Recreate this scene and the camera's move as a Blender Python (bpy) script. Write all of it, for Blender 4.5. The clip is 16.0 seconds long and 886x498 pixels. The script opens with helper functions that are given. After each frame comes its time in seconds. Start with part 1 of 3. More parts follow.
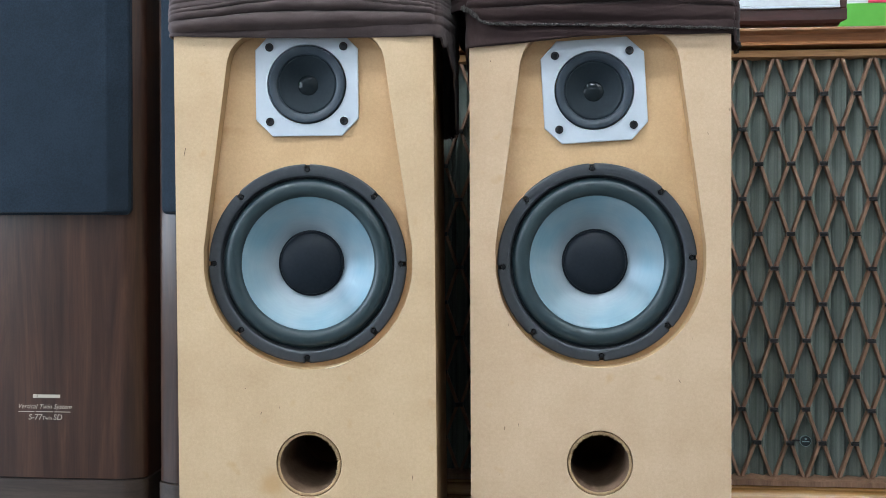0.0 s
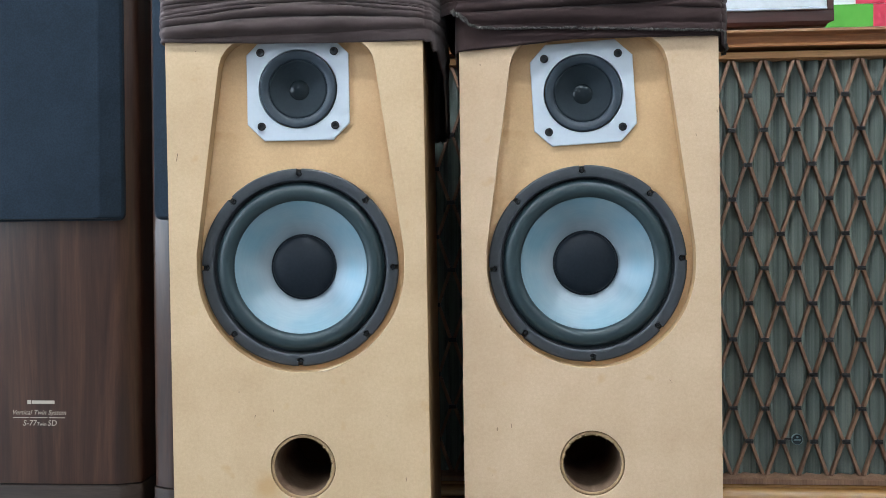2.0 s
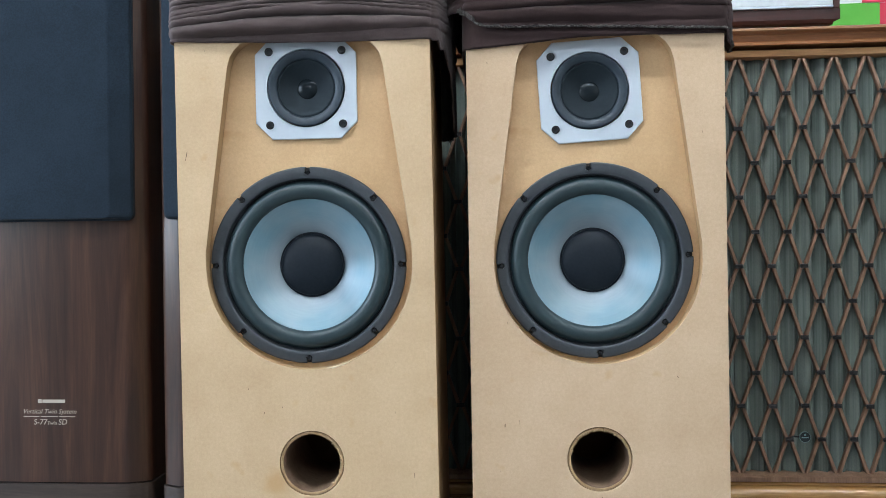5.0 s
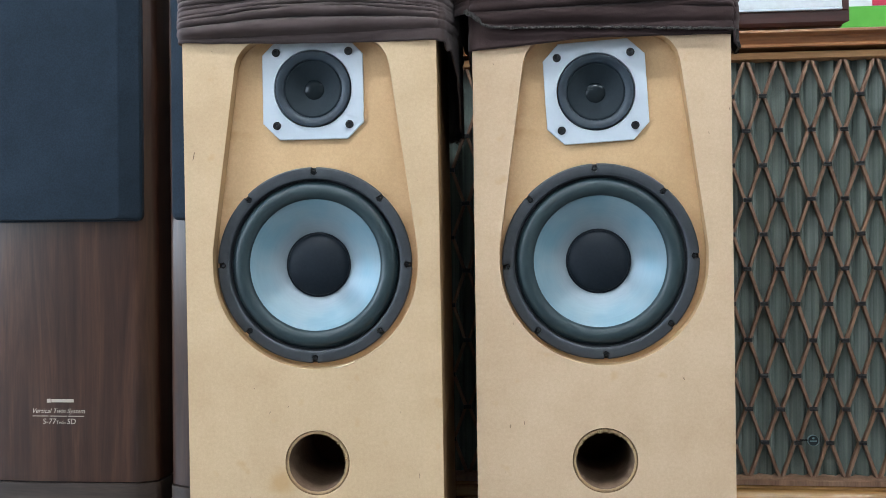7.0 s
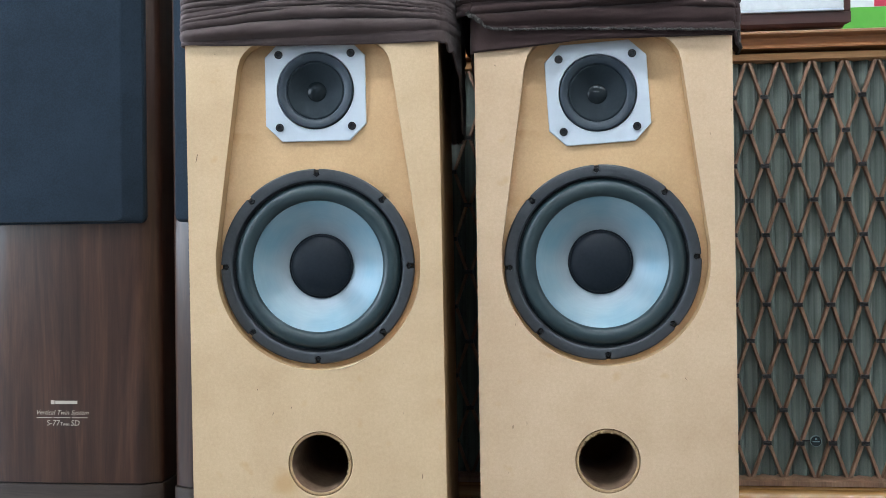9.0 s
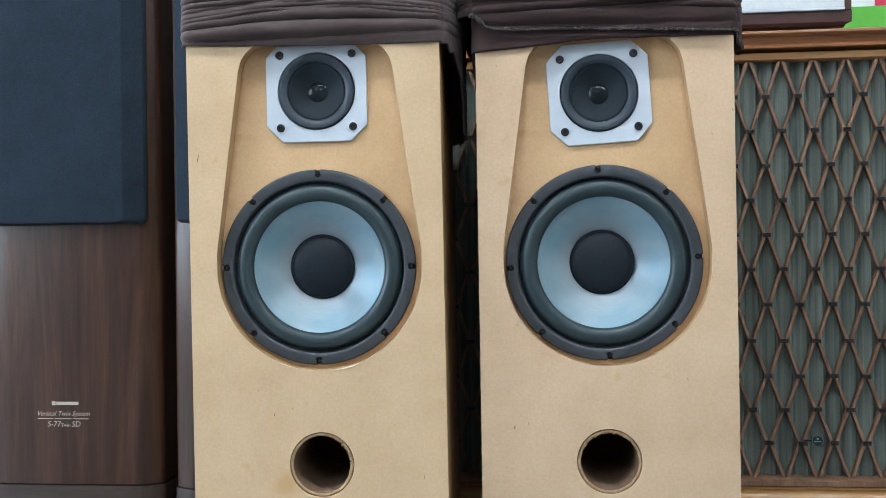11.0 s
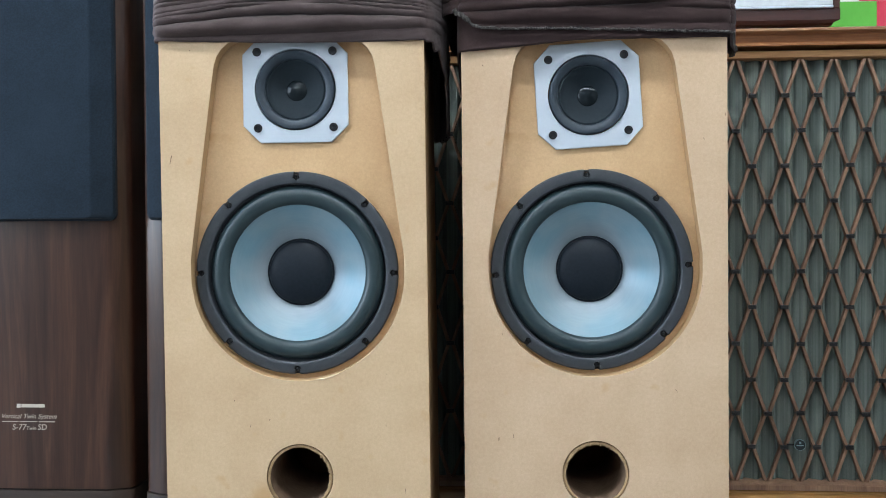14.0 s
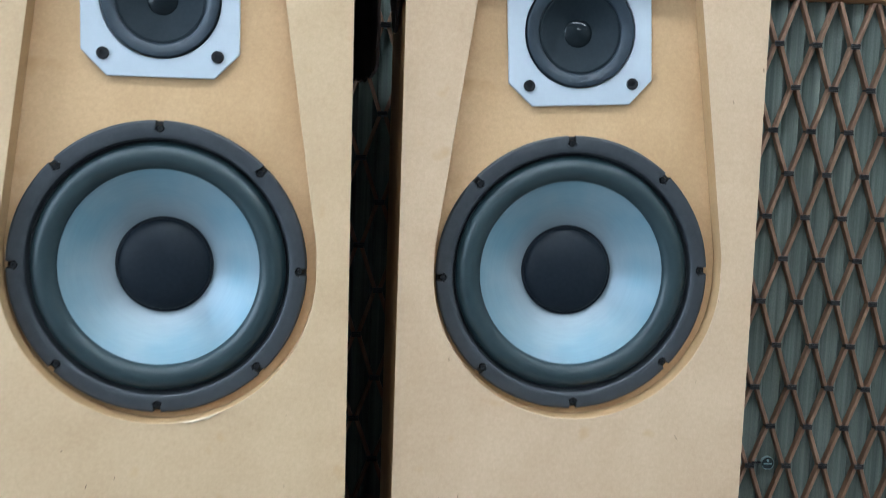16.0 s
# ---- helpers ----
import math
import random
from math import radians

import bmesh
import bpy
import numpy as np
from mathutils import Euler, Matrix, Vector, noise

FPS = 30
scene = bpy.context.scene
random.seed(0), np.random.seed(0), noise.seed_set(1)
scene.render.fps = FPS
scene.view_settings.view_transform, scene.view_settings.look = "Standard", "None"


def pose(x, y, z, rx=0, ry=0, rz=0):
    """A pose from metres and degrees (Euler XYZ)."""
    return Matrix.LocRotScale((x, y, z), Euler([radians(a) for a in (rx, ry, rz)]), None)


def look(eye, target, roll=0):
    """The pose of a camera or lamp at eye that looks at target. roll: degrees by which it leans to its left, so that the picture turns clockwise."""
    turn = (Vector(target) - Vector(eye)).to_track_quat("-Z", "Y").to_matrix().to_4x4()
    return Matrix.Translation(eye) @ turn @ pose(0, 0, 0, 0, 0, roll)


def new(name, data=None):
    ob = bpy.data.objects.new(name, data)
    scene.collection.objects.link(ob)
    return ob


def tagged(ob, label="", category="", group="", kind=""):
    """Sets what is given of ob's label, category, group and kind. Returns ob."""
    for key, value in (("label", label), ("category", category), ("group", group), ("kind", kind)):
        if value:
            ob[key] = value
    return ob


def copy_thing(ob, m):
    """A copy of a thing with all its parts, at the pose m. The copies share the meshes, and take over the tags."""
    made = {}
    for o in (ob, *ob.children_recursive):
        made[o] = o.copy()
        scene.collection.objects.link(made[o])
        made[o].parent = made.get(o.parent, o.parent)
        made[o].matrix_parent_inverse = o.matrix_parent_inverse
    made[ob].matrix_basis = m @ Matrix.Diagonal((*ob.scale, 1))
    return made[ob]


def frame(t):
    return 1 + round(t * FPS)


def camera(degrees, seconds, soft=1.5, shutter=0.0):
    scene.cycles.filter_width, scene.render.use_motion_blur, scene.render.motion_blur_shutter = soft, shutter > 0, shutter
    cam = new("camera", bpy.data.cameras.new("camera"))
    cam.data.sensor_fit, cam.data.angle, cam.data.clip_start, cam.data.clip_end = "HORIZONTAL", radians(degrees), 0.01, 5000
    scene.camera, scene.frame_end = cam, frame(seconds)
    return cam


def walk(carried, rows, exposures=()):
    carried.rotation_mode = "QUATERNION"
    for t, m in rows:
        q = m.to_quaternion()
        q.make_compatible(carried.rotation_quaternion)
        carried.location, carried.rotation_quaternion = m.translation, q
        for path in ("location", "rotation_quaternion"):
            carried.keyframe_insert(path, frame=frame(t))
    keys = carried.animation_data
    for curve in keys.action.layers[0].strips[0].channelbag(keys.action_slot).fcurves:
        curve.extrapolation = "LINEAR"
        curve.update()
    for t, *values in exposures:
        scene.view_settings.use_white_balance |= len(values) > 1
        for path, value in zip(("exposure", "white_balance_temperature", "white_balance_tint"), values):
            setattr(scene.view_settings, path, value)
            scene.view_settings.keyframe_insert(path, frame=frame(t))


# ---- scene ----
cam = camera(49.1, 16.0, soft=0.55, shutter=0.3)
PATH = [
    (0, (0.069, -0.026, 0.437), (-0.101, 1.967, 0.410), -0),
    (0.5, (0.072, -0.027, 0.436), (-0.099, 1.965, 0.410), -0),
    (1, (0.074, -0.028, 0.434), (-0.09, 1.965, 0.410), -0.2),
    (1.5, (0.074, -0.031, 0.437), (-0.082, 1.963, 0.414), -0.3),
    (2, (0.073, -0.034, 0.436), (-0.085, 1.959, 0.416), -0.5),
    (2.5, (0.075, -0.033, 0.430), (-0.084, 1.96, 0.410), -0.7),
    (3, (0.075, -0.038, 0.428), (-0.086, 1.956, 0.411), -0.8),
    (3.5, (0.074, -0.04, 0.426), (-0.092, 1.953, 0.410), -0.9),
    (4, (0.073, -0.04, 0.428), (-0.094, 1.953, 0.414), -0.8),
    (6.5, (0.075, -0.042, 0.424), (-0.114, 1.949, 0.415), -0.5),
    (7, (0.081, -0.042, 0.422), (-0.116, 1.948, 0.420), -0.5),
    (7.5, (0.083, -0.046, 0.422), (-0.122, 1.944, 0.421), -0.7),
    (8, (0.081, -0.048, 0.424), (-0.127, 1.941, 0.424), -0.7),
    (8.5, (0.081, -0.047, 0.424), (-0.125, 1.943, 0.428), -0.6),
    (9, (0.082, -0.045, 0.421), (-0.121, 1.945, 0.423), -0.6),
    (11.5, (0.078, -0.044, 0.423), (-0.125, 1.946, 0.424), -0.7),
    (12, (0.076, -0.045, 0.426), (-0.125, 1.945, 0.424), -0.6),
    (12.5, (0.079, -0.042, 0.425), (-0.118, 1.948, 0.421), -0.6),
    (13, (0.077, -0.04, 0.424), (-0.118, 1.951, 0.410), -0.5),
    (13.5, (0.07, -0.032, 0.432), (-0.112, 1.959, 0.400), -0.3),
    (14, (0.059, -0.004, 0.455), (-0.082, 1.99, 0.415), -0.3),
    (14.5, (0.034, 0.037, 0.464), (-0.038, 2.035, 0.421), -0.6),
    (15, (-0.014, 0.145, 0.455), (-0.002, 2.143, 0.381), -0.2),
    (15.5, (-0.036, 0.252, 0.451), (0.082, 2.243, 0.299), 0.9),
    (16, (-0.022, 0.35, 0.510), (0.114, 2.335, 0.314), 2.2),
]
STOPS = 0.09
walk(cam, [(t, look(eye, target, roll)) for t, eye, target, roll in PATH],
     [(0, STOPS, 6150, 9), (15.0, STOPS, 6150, 9), (15.5, STOPS, 6050, 8), (16.0, STOPS, 5800, 6)])

from mathutils.geometry import tessellate_polygon

# ---- world and light ----
world = bpy.data.worlds.new("world")
scene.world = world
world.use_nodes = True
_wn = world.node_tree.nodes
_sky = _wn.new("ShaderNodeTexSky")
_sky.sky_type = "NISHITA"
_sky.sun_disc = False
_sky.sun_elevation = radians(40)
_sky.sun_rotation = radians(200)
world.node_tree.links.new(_sky.outputs[0], _wn["Background"].inputs[0])
_wn["Background"].inputs[1].default_value = 0.1
TUBE = 62.0         # glow of the ceiling fittings
WINDOW = 138.0      # watts of daylight in the shop window's opening


def area_lamp(name, m, sx, sy, watts, colour):
    data = bpy.data.lights.new(name, "AREA")
    data.shape, data.size, data.size_y, data.energy, data.color = "RECTANGLE", sx, sy, watts, colour
    ob = new(name, data)
    ob.matrix_world = m
    return ob


area_lamp("window_daylight", look((-3.04, 0.2, 1.25), (0, 0.2, 1.25)), 3.0, 1.78, WINDOW, (0.74, 0.87, 1.0))


# ---- materials ----
def material(name, colour, rough=0.5, metal=0.0, spec=0.5, coat=0.0):
    m = bpy.data.materials.new(name)
    m.use_nodes = True
    b = m.node_tree.nodes["Principled BSDF"]
    b.inputs["Base Color"].default_value = (*colour, 1)
    b.inputs["Roughness"].default_value = rough
    b.inputs["Metallic"].default_value = metal
    b.inputs["Specular IOR Level"].default_value = spec
    b.inputs["Coat Weight"].default_value = coat
    return m


def coords(m, scale=(1, 1, 1), shift=(0, 0, 0)):
    n, l = m.node_tree.nodes, m.node_tree.links
    tc, mp = n.new("ShaderNodeTexCoord"), n.new("ShaderNodeMapping")
    mp.inputs["Scale"].default_value = scale
    mp.inputs["Location"].default_value = shift
    l.new(tc.outputs["Object"], mp.inputs[0])
    return mp.outputs[0]


def noise_tex(m, vec, scale, detail=4, rough=0.5, distort=0.0):
    t = m.node_tree.nodes.new("ShaderNodeTexNoise")
    t.inputs["Scale"].default_value, t.inputs["Detail"].default_value = scale, detail
    t.inputs["Roughness"].default_value, t.inputs["Distortion"].default_value = rough, distort
    m.node_tree.links.new(vec, t.inputs["Vector"])
    return t.outputs["Fac"]


def ramp(m, fac, stops):
    r = m.node_tree.nodes.new("ShaderNodeValToRGB")
    while len(r.color_ramp.elements) < len(stops):
        r.color_ramp.elements.new(0.5)
    for e, (p, c) in zip(r.color_ramp.elements, stops):
        e.position, e.color = p, (*c, 1)
    m.node_tree.links.new(fac, r.inputs[0])
    return r.outputs[0]


def mix(m, fac, a, b, mode="MIX"):
    x = m.node_tree.nodes.new("ShaderNodeMix")
    x.data_type, x.blend_type = "RGBA", mode
    for sock, v in ((x.inputs[0], fac), (x.inputs[6], a), (x.inputs[7], b)):
        if isinstance(v, (int, float)):
            sock.default_value = v
        elif isinstance(v, tuple):
            sock.default_value = (*v, 1)
        else:
            m.node_tree.links.new(v, sock)
    return x.outputs[2]


def colour_in(m, sock):
    m.node_tree.links.new(sock, m.node_tree.nodes["Principled BSDF"].inputs["Base Color"])


def rough_in(m, fac, lo, hi):
    r = m.node_tree.nodes.new("ShaderNodeMapRange")
    r.inputs[3].default_value, r.inputs[4].default_value = lo, hi
    m.node_tree.links.new(fac, r.inputs[0])
    m.node_tree.links.new(r.outputs[0], m.node_tree.nodes["Principled BSDF"].inputs["Roughness"])


def bump(m, fac, strength, distance=0.001):
    b = m.node_tree.nodes.new("ShaderNodeBump")
    b.inputs["Strength"].default_value, b.inputs["Distance"].default_value = strength, distance
    m.node_tree.links.new(fac, b.inputs["Height"])
    m.node_tree.links.new(b.outputs[0], m.node_tree.nodes["Principled BSDF"].inputs["Normal"])


def mdf_material(name, lo, hi, stain, spill=None, shift=0.0):
    m = material(name, hi, 0.6, spec=0.3)
    v = coords(m, shift=(shift, 0, shift))
    cloud = noise_tex(m, v, 9, 5, 0.6)
    fibre = noise_tex(m, v, 230, 6, 0.85)
    streak = noise_tex(m, coords(m, (60, 60, 14)), 3, 4, 0.6)
    base = ramp(m, cloud, [(0.3, lo), (0.7, hi)])
    base = mix(m, 0.42, base, ramp(m, fibre, [(0.3, (0.62, 0.56, 0.5)), (0.65, (1, 1, 1))]), "MULTIPLY")
    spots = noise_tex(m, v, 34, 2, 0.5)
    base = mix(m, ramp(m, spots, [(0.66, (0, 0, 0)), (0.8, (0.55, 0.55, 0.55))]), base, stain)
    flecks = noise_tex(m, coords(m, (1.6, 1, 0.7), (shift + 0.21, 0, shift)), 95, 1, 0.4)
    base = mix(m, ramp(m, flecks, [(0.79, (0, 0, 0)), (0.82, (0.6, 0.6, 0.6))]), base, (0.12, 0.075, 0.035))
    if spill:
        n, l = m.node_tree.nodes, m.node_tree.links
        far = n.new("ShaderNodeVectorMath")
        far.operation = "DISTANCE"
        far.inputs[1].default_value = spill
        l.new(coords(m), far.inputs[0])
        add = n.new("ShaderNodeMath")
        add.operation = "MULTIPLY_ADD"
        add.inputs[1].default_value, add.inputs[2].default_value = 0.03, -0.015
        l.new(noise_tex(m, v, 45, 3), add.inputs[0])
        tot = n.new("ShaderNodeMath")
        l.new(far.outputs["Value"], tot.inputs[0])
        l.new(add.outputs[0], tot.inputs[1])
        base = mix(m, ramp(m, tot.outputs[0], [(0.006, (0.6, 0.6, 0.6)), (0.024, (0, 0, 0))]), base, stain)
    colour_in(m, base)
    rough_in(m, streak, 0.5, 0.72)
    bump(m, fibre, 0.12, 0.0006)
    return m


def wood_material(name, dark, mid, light, along=(34, 34, 1.6), rough=0.35, coat=0.0, warp=0.6, figure=0.0):
    m = material(name, mid, rough, coat=coat)
    grain = noise_tex(m, coords(m, along), 1.4, 6, 0.62, warp)
    pores = noise_tex(m, coords(m, (along[0] * 12, along[1] * 12, along[2] * 9)), 1.5, 3, 0.6)
    broad = noise_tex(m, coords(m, tuple(a * 0.3 for a in along)), 1.0, 2, 0.5)
    c = ramp(m, grain, [(0.28, dark), (0.5, mid), (0.72, light)])
    if figure:
        wv = m.node_tree.nodes.new("ShaderNodeTexWave")
        wv.bands_direction = "X"
        for key, val in (("Scale", 1.0), ("Distortion", 5.0), ("Detail", 3.0), ("Detail Scale", 0.7), ("Detail Roughness", 0.6)):
            wv.inputs[key].default_value = val
        m.node_tree.links.new(coords(m, (4.5, 4.5, 0.55)), wv.inputs["Vector"])
        c = mix(m, figure, c, ramp(m, wv.outputs["Fac"], [(0.1, (0.42, 0.38, 0.36)), (0.45, (0.95, 0.92, 0.9)), (0.9, (1.15, 1.12, 1.1))]), "MULTIPLY")
    c = mix(m, 0.45, c, ramp(m, pores, [(0.35, (0.55, 0.5, 0.48)), (0.6, (1, 1, 1))]), "MULTIPLY")
    c = mix(m, 0.4, c, ramp(m, broad, [(0.3, (0.7, 0.66, 0.64)), (0.7, (1.1, 1.05, 1.0))]), "MULTIPLY")
    colour_in(m, c)
    rough_in(m, pores, rough + 0.06, rough)
    bump(m, pores, 0.04, 0.0003)
    return m


def cloth_material(name, a, b, weave=900, sheen=0.06, rough=0.9):
    m = material(name, a, rough, spec=0.15)
    v = coords(m)
    c = ramp(m, noise_tex(m, v, 14, 4, 0.6), [(0.3, a), (0.7, b)])
    th = noise_tex(m, v, weave, 2, 0.6)
    colour_in(m, mix(m, 0.5, c, ramp(m, th, [(0.35, (0.55, 0.55, 0.55)), (0.65, (1.1, 1.1, 1.1))]), "MULTIPLY"))
    m.node_tree.nodes["Principled BSDF"].inputs["Sheen Weight"].default_value = sheen
    bump(m, th, 0.25, 0.0006)
    return m


def grainy(name, a, b, rough, metal=0.0, scale=60, bump_by=0.0, spec=0.5):
    m = material(name, a, rough, metal, spec)
    v = coords(m)
    n = noise_tex(m, v, scale, 4, 0.6)
    colour_in(m, ramp(m, n, [(0.3, a), (0.7, b)]))
    rough_in(m, noise_tex(m, v, scale * 0.3, 3), max(0.02, rough - 0.07), rough + 0.07)
    if bump_by:
        bump(m, n, bump_by, 0.0005)
    return m


MDF = mdf_material("mdf_face", (0.54, 0.374, 0.236), (0.63, 0.452, 0.302), (0.46, 0.275, 0.12))
MDF_STAINED = mdf_material("mdf_face_stained", (0.545, 0.376, 0.222), (0.635, 0.456, 0.284), (0.46, 0.265, 0.10), (-0.044, 0.0, 0.122), 3.7)
BAFFLE = mdf_material("mdf_baffle", (0.575, 0.366, 0.188), (0.67, 0.443, 0.246), (0.46, 0.27, 0.11))
# sawn edges, toned down further for the shade on the recess walls
MDF_EDGE = mdf_material("mdf_sawn_edge_shaded", (0.40, 0.245, 0.115), (0.49, 0.315, 0.16), (0.27, 0.15, 0.06))
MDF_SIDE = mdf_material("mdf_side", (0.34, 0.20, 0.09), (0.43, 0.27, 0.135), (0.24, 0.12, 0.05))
NICK = material("dark_nick", (0.10, 0.06, 0.03), 0.8)
TORN = grainy("torn_fibreboard", (0.62, 0.49, 0.33), (0.72, 0.58, 0.42), 0.9, scale=500, bump_by=0.3, spec=0.1)
TUBE_CARD = grainy("port_cardboard", (0.27, 0.17, 0.09), (0.37, 0.245, 0.135), 0.9, scale=120, bump_by=0.2, spec=0.2)
# the cardboard again, darker: shade inside the tube put into the colour
TUBE_DARK = grainy("port_inner_shade", (0.14, 0.086, 0.055), (0.20, 0.128, 0.082), 0.9, scale=120, bump_by=0.2, spec=0.15)
FLANGE = grainy("stamped_frame_paint", (0.030, 0.034, 0.040), (0.042, 0.046, 0.052), 0.40, scale=180, bump_by=0.06)
RUBBER = grainy("surround_rubber", (0.013, 0.027, 0.032), (0.020, 0.036, 0.041), 0.42, scale=70)
DUSTCAP = grainy("dust_cap_fabric", (0.005, 0.008, 0.013), (0.009, 0.013, 0.019), 0.5, scale=240, bump_by=0.08, spec=0.22)
GLOSS = grainy("black_gloss_dome", (0.008, 0.012, 0.015), (0.011, 0.015, 0.018), 0.11, scale=60, spec=0.18)
SCREW = grainy("black_screw", (0.035, 0.035, 0.038), (0.060, 0.060, 0.064), 0.24, 0.7, scale=300)
# near-black; in the woofer's slots it paints their shade
DEEP_BLACK = material("deep_black", (0.004, 0.004, 0.004), 0.8)
RING = grainy("black_trim_ring", (0.015, 0.024, 0.035), (0.021, 0.033, 0.047), 0.45, scale=150)
MIDCONE = grainy("midrange_cone_paper", (0.010, 0.016, 0.021), (0.014, 0.021, 0.027), 0.7, scale=300, bump_by=0.1, spec=0.2)
PLATE = grainy("satin_aluminium", (0.57, 0.615, 0.675), (0.59, 0.635, 0.695), 0.38, 0.35, scale=200)
CLOTH_L = cloth_material("brown_jersey", (0.068, 0.047, 0.045), (0.104, 0.075, 0.072))
CLOTH_R = cloth_material("brown_twill", (0.033, 0.019, 0.0185), (0.052, 0.031, 0.029))
HEM = cloth_material("frayed_hem", (0.030, 0.025, 0.023), (0.062, 0.055, 0.050))
WALNUT = wood_material("walnut_veneer", (0.020, 0.0085, 0.0055), (0.050, 0.022, 0.0135), (0.088, 0.041, 0.025), along=(17, 17, 1.1), rough=0.27, warp=1.6, figure=0.3)
PLINTH = wood_material("plinth_veneer", (0.028, 0.018, 0.013), (0.05, 0.033, 0.025), (0.08, 0.055, 0.042), along=(2, 30, 30), rough=0.4)
GRILLE = cloth_material("black_grille_cloth", (0.0105, 0.0175, 0.027), (0.0165, 0.026, 0.039), weave=330, sheen=0.05)
TEAK = wood_material("teak_moulding", (0.165, 0.058, 0.019), (0.28, 0.108, 0.036), (0.38, 0.165, 0.064), along=(2.2, 40, 40), rough=0.42)
AMBER = wood_material("polished_amber_wood", (0.27, 0.125, 0.035), (0.40, 0.205, 0.065), (0.50, 0.285, 0.105), along=(2.2, 40, 40), rough=0.22, coat=0.4)
OAK = wood_material("lattice_frame_wood", (0.265, 0.125, 0.047), (0.40, 0.20, 0.083), (0.50, 0.28, 0.128), along=(2.2, 40, 40), rough=0.45)
SLATWOOD = wood_material("lattice_slat_wood", (0.145, 0.076, 0.045), (0.232, 0.130, 0.079), (0.315, 0.190, 0.122), along=(40, 40, 5), rough=0.5)
CLIP = grainy("black_clip", (0.010, 0.010, 0.011), (0.020, 0.019, 0.019), 0.32, 0.2, scale=200, spec=0.4)
ROSEWOOD = wood_material("rosewood_case", (0.022, 0.006, 0.005), (0.045, 0.012, 0.009), (0.075, 0.022, 0.016), along=(2.5, 30, 30), rough=0.4)
SILVER = grainy("brushed_faceplate", (0.66, 0.68, 0.70), (0.74, 0.76, 0.78), 0.4, 0.6, scale=120)
GOLD = material("pale_gold_print", (0.46, 0.40, 0.33), 0.5)
GREEN = grainy("green_print", (0.10, 0.42, 0.035), (0.13, 0.48, 0.05), 0.5, scale=20)
RED = grainy("red_print", (0.62, 0.03, 0.07), (0.70, 0.05, 0.10), 0.5, scale=20)
WHITE = grainy("white_print", (0.78, 0.79, 0.78), (0.84, 0.84, 0.83), 0.5, scale=20)
PLASTER = grainy("wall_paint", (0.68, 0.67, 0.64), (0.75, 0.74, 0.71), 0.85, scale=6, bump_by=0.05)
GREYWALL = grainy("dimming_wall_grey", (0.24, 0.24, 0.24), (0.30, 0.30, 0.30), 0.85, scale=6, bump_by=0.05)
FLOORING = grainy("grey_vinyl", (0.13, 0.13, 0.128), (0.19, 0.19, 0.187), 0.4, scale=9)
GREYTOP = grainy("platform_grey", (0.40, 0.39, 0.38), (0.50, 0.49, 0.48), 0.5, scale=20)
BADGE_RIM = material("badge_rim", (0.24, 0.34, 0.35), 0.35, 0.5)
BADGE_FACE = material("badge_face", (0.006, 0.014, 0.016), 0.35)
STEEL = material("fitting_white_steel", (0.75, 0.75, 0.75), 0.5)
GLOW = bpy.data.materials.new("fluorescent_diffuser")
GLOW.use_nodes = True
_g = GLOW.node_tree.nodes["Principled BSDF"]
_g.inputs["Emission Color"].default_value = (0.89, 0.965, 1.0, 1)
_g.inputs["Emission Strength"].default_value = TUBE


def pleat_material():
    m = material("green_pleated_cloth", (0.07, 0.09, 0.075), 0.85, spec=0.15)
    v = coords(m)
    c = ramp(m, noise_tex(m, coords(m, (150, 1, 2)), 1, 3, 0.6), [(0.3, (0.095, 0.116, 0.104)), (0.7, (0.205, 0.234, 0.206))])
    th = noise_tex(m, v, 700, 2, 0.6)
    colour_in(m, mix(m, 0.4, c, ramp(m, th, [(0.35, (0.6, 0.6, 0.6)), (0.65, (1.1, 1.1, 1.1))]), "MULTIPLY"))
    bump(m, th, 0.2, 0.0006)
    return m


PLEAT = pleat_material()


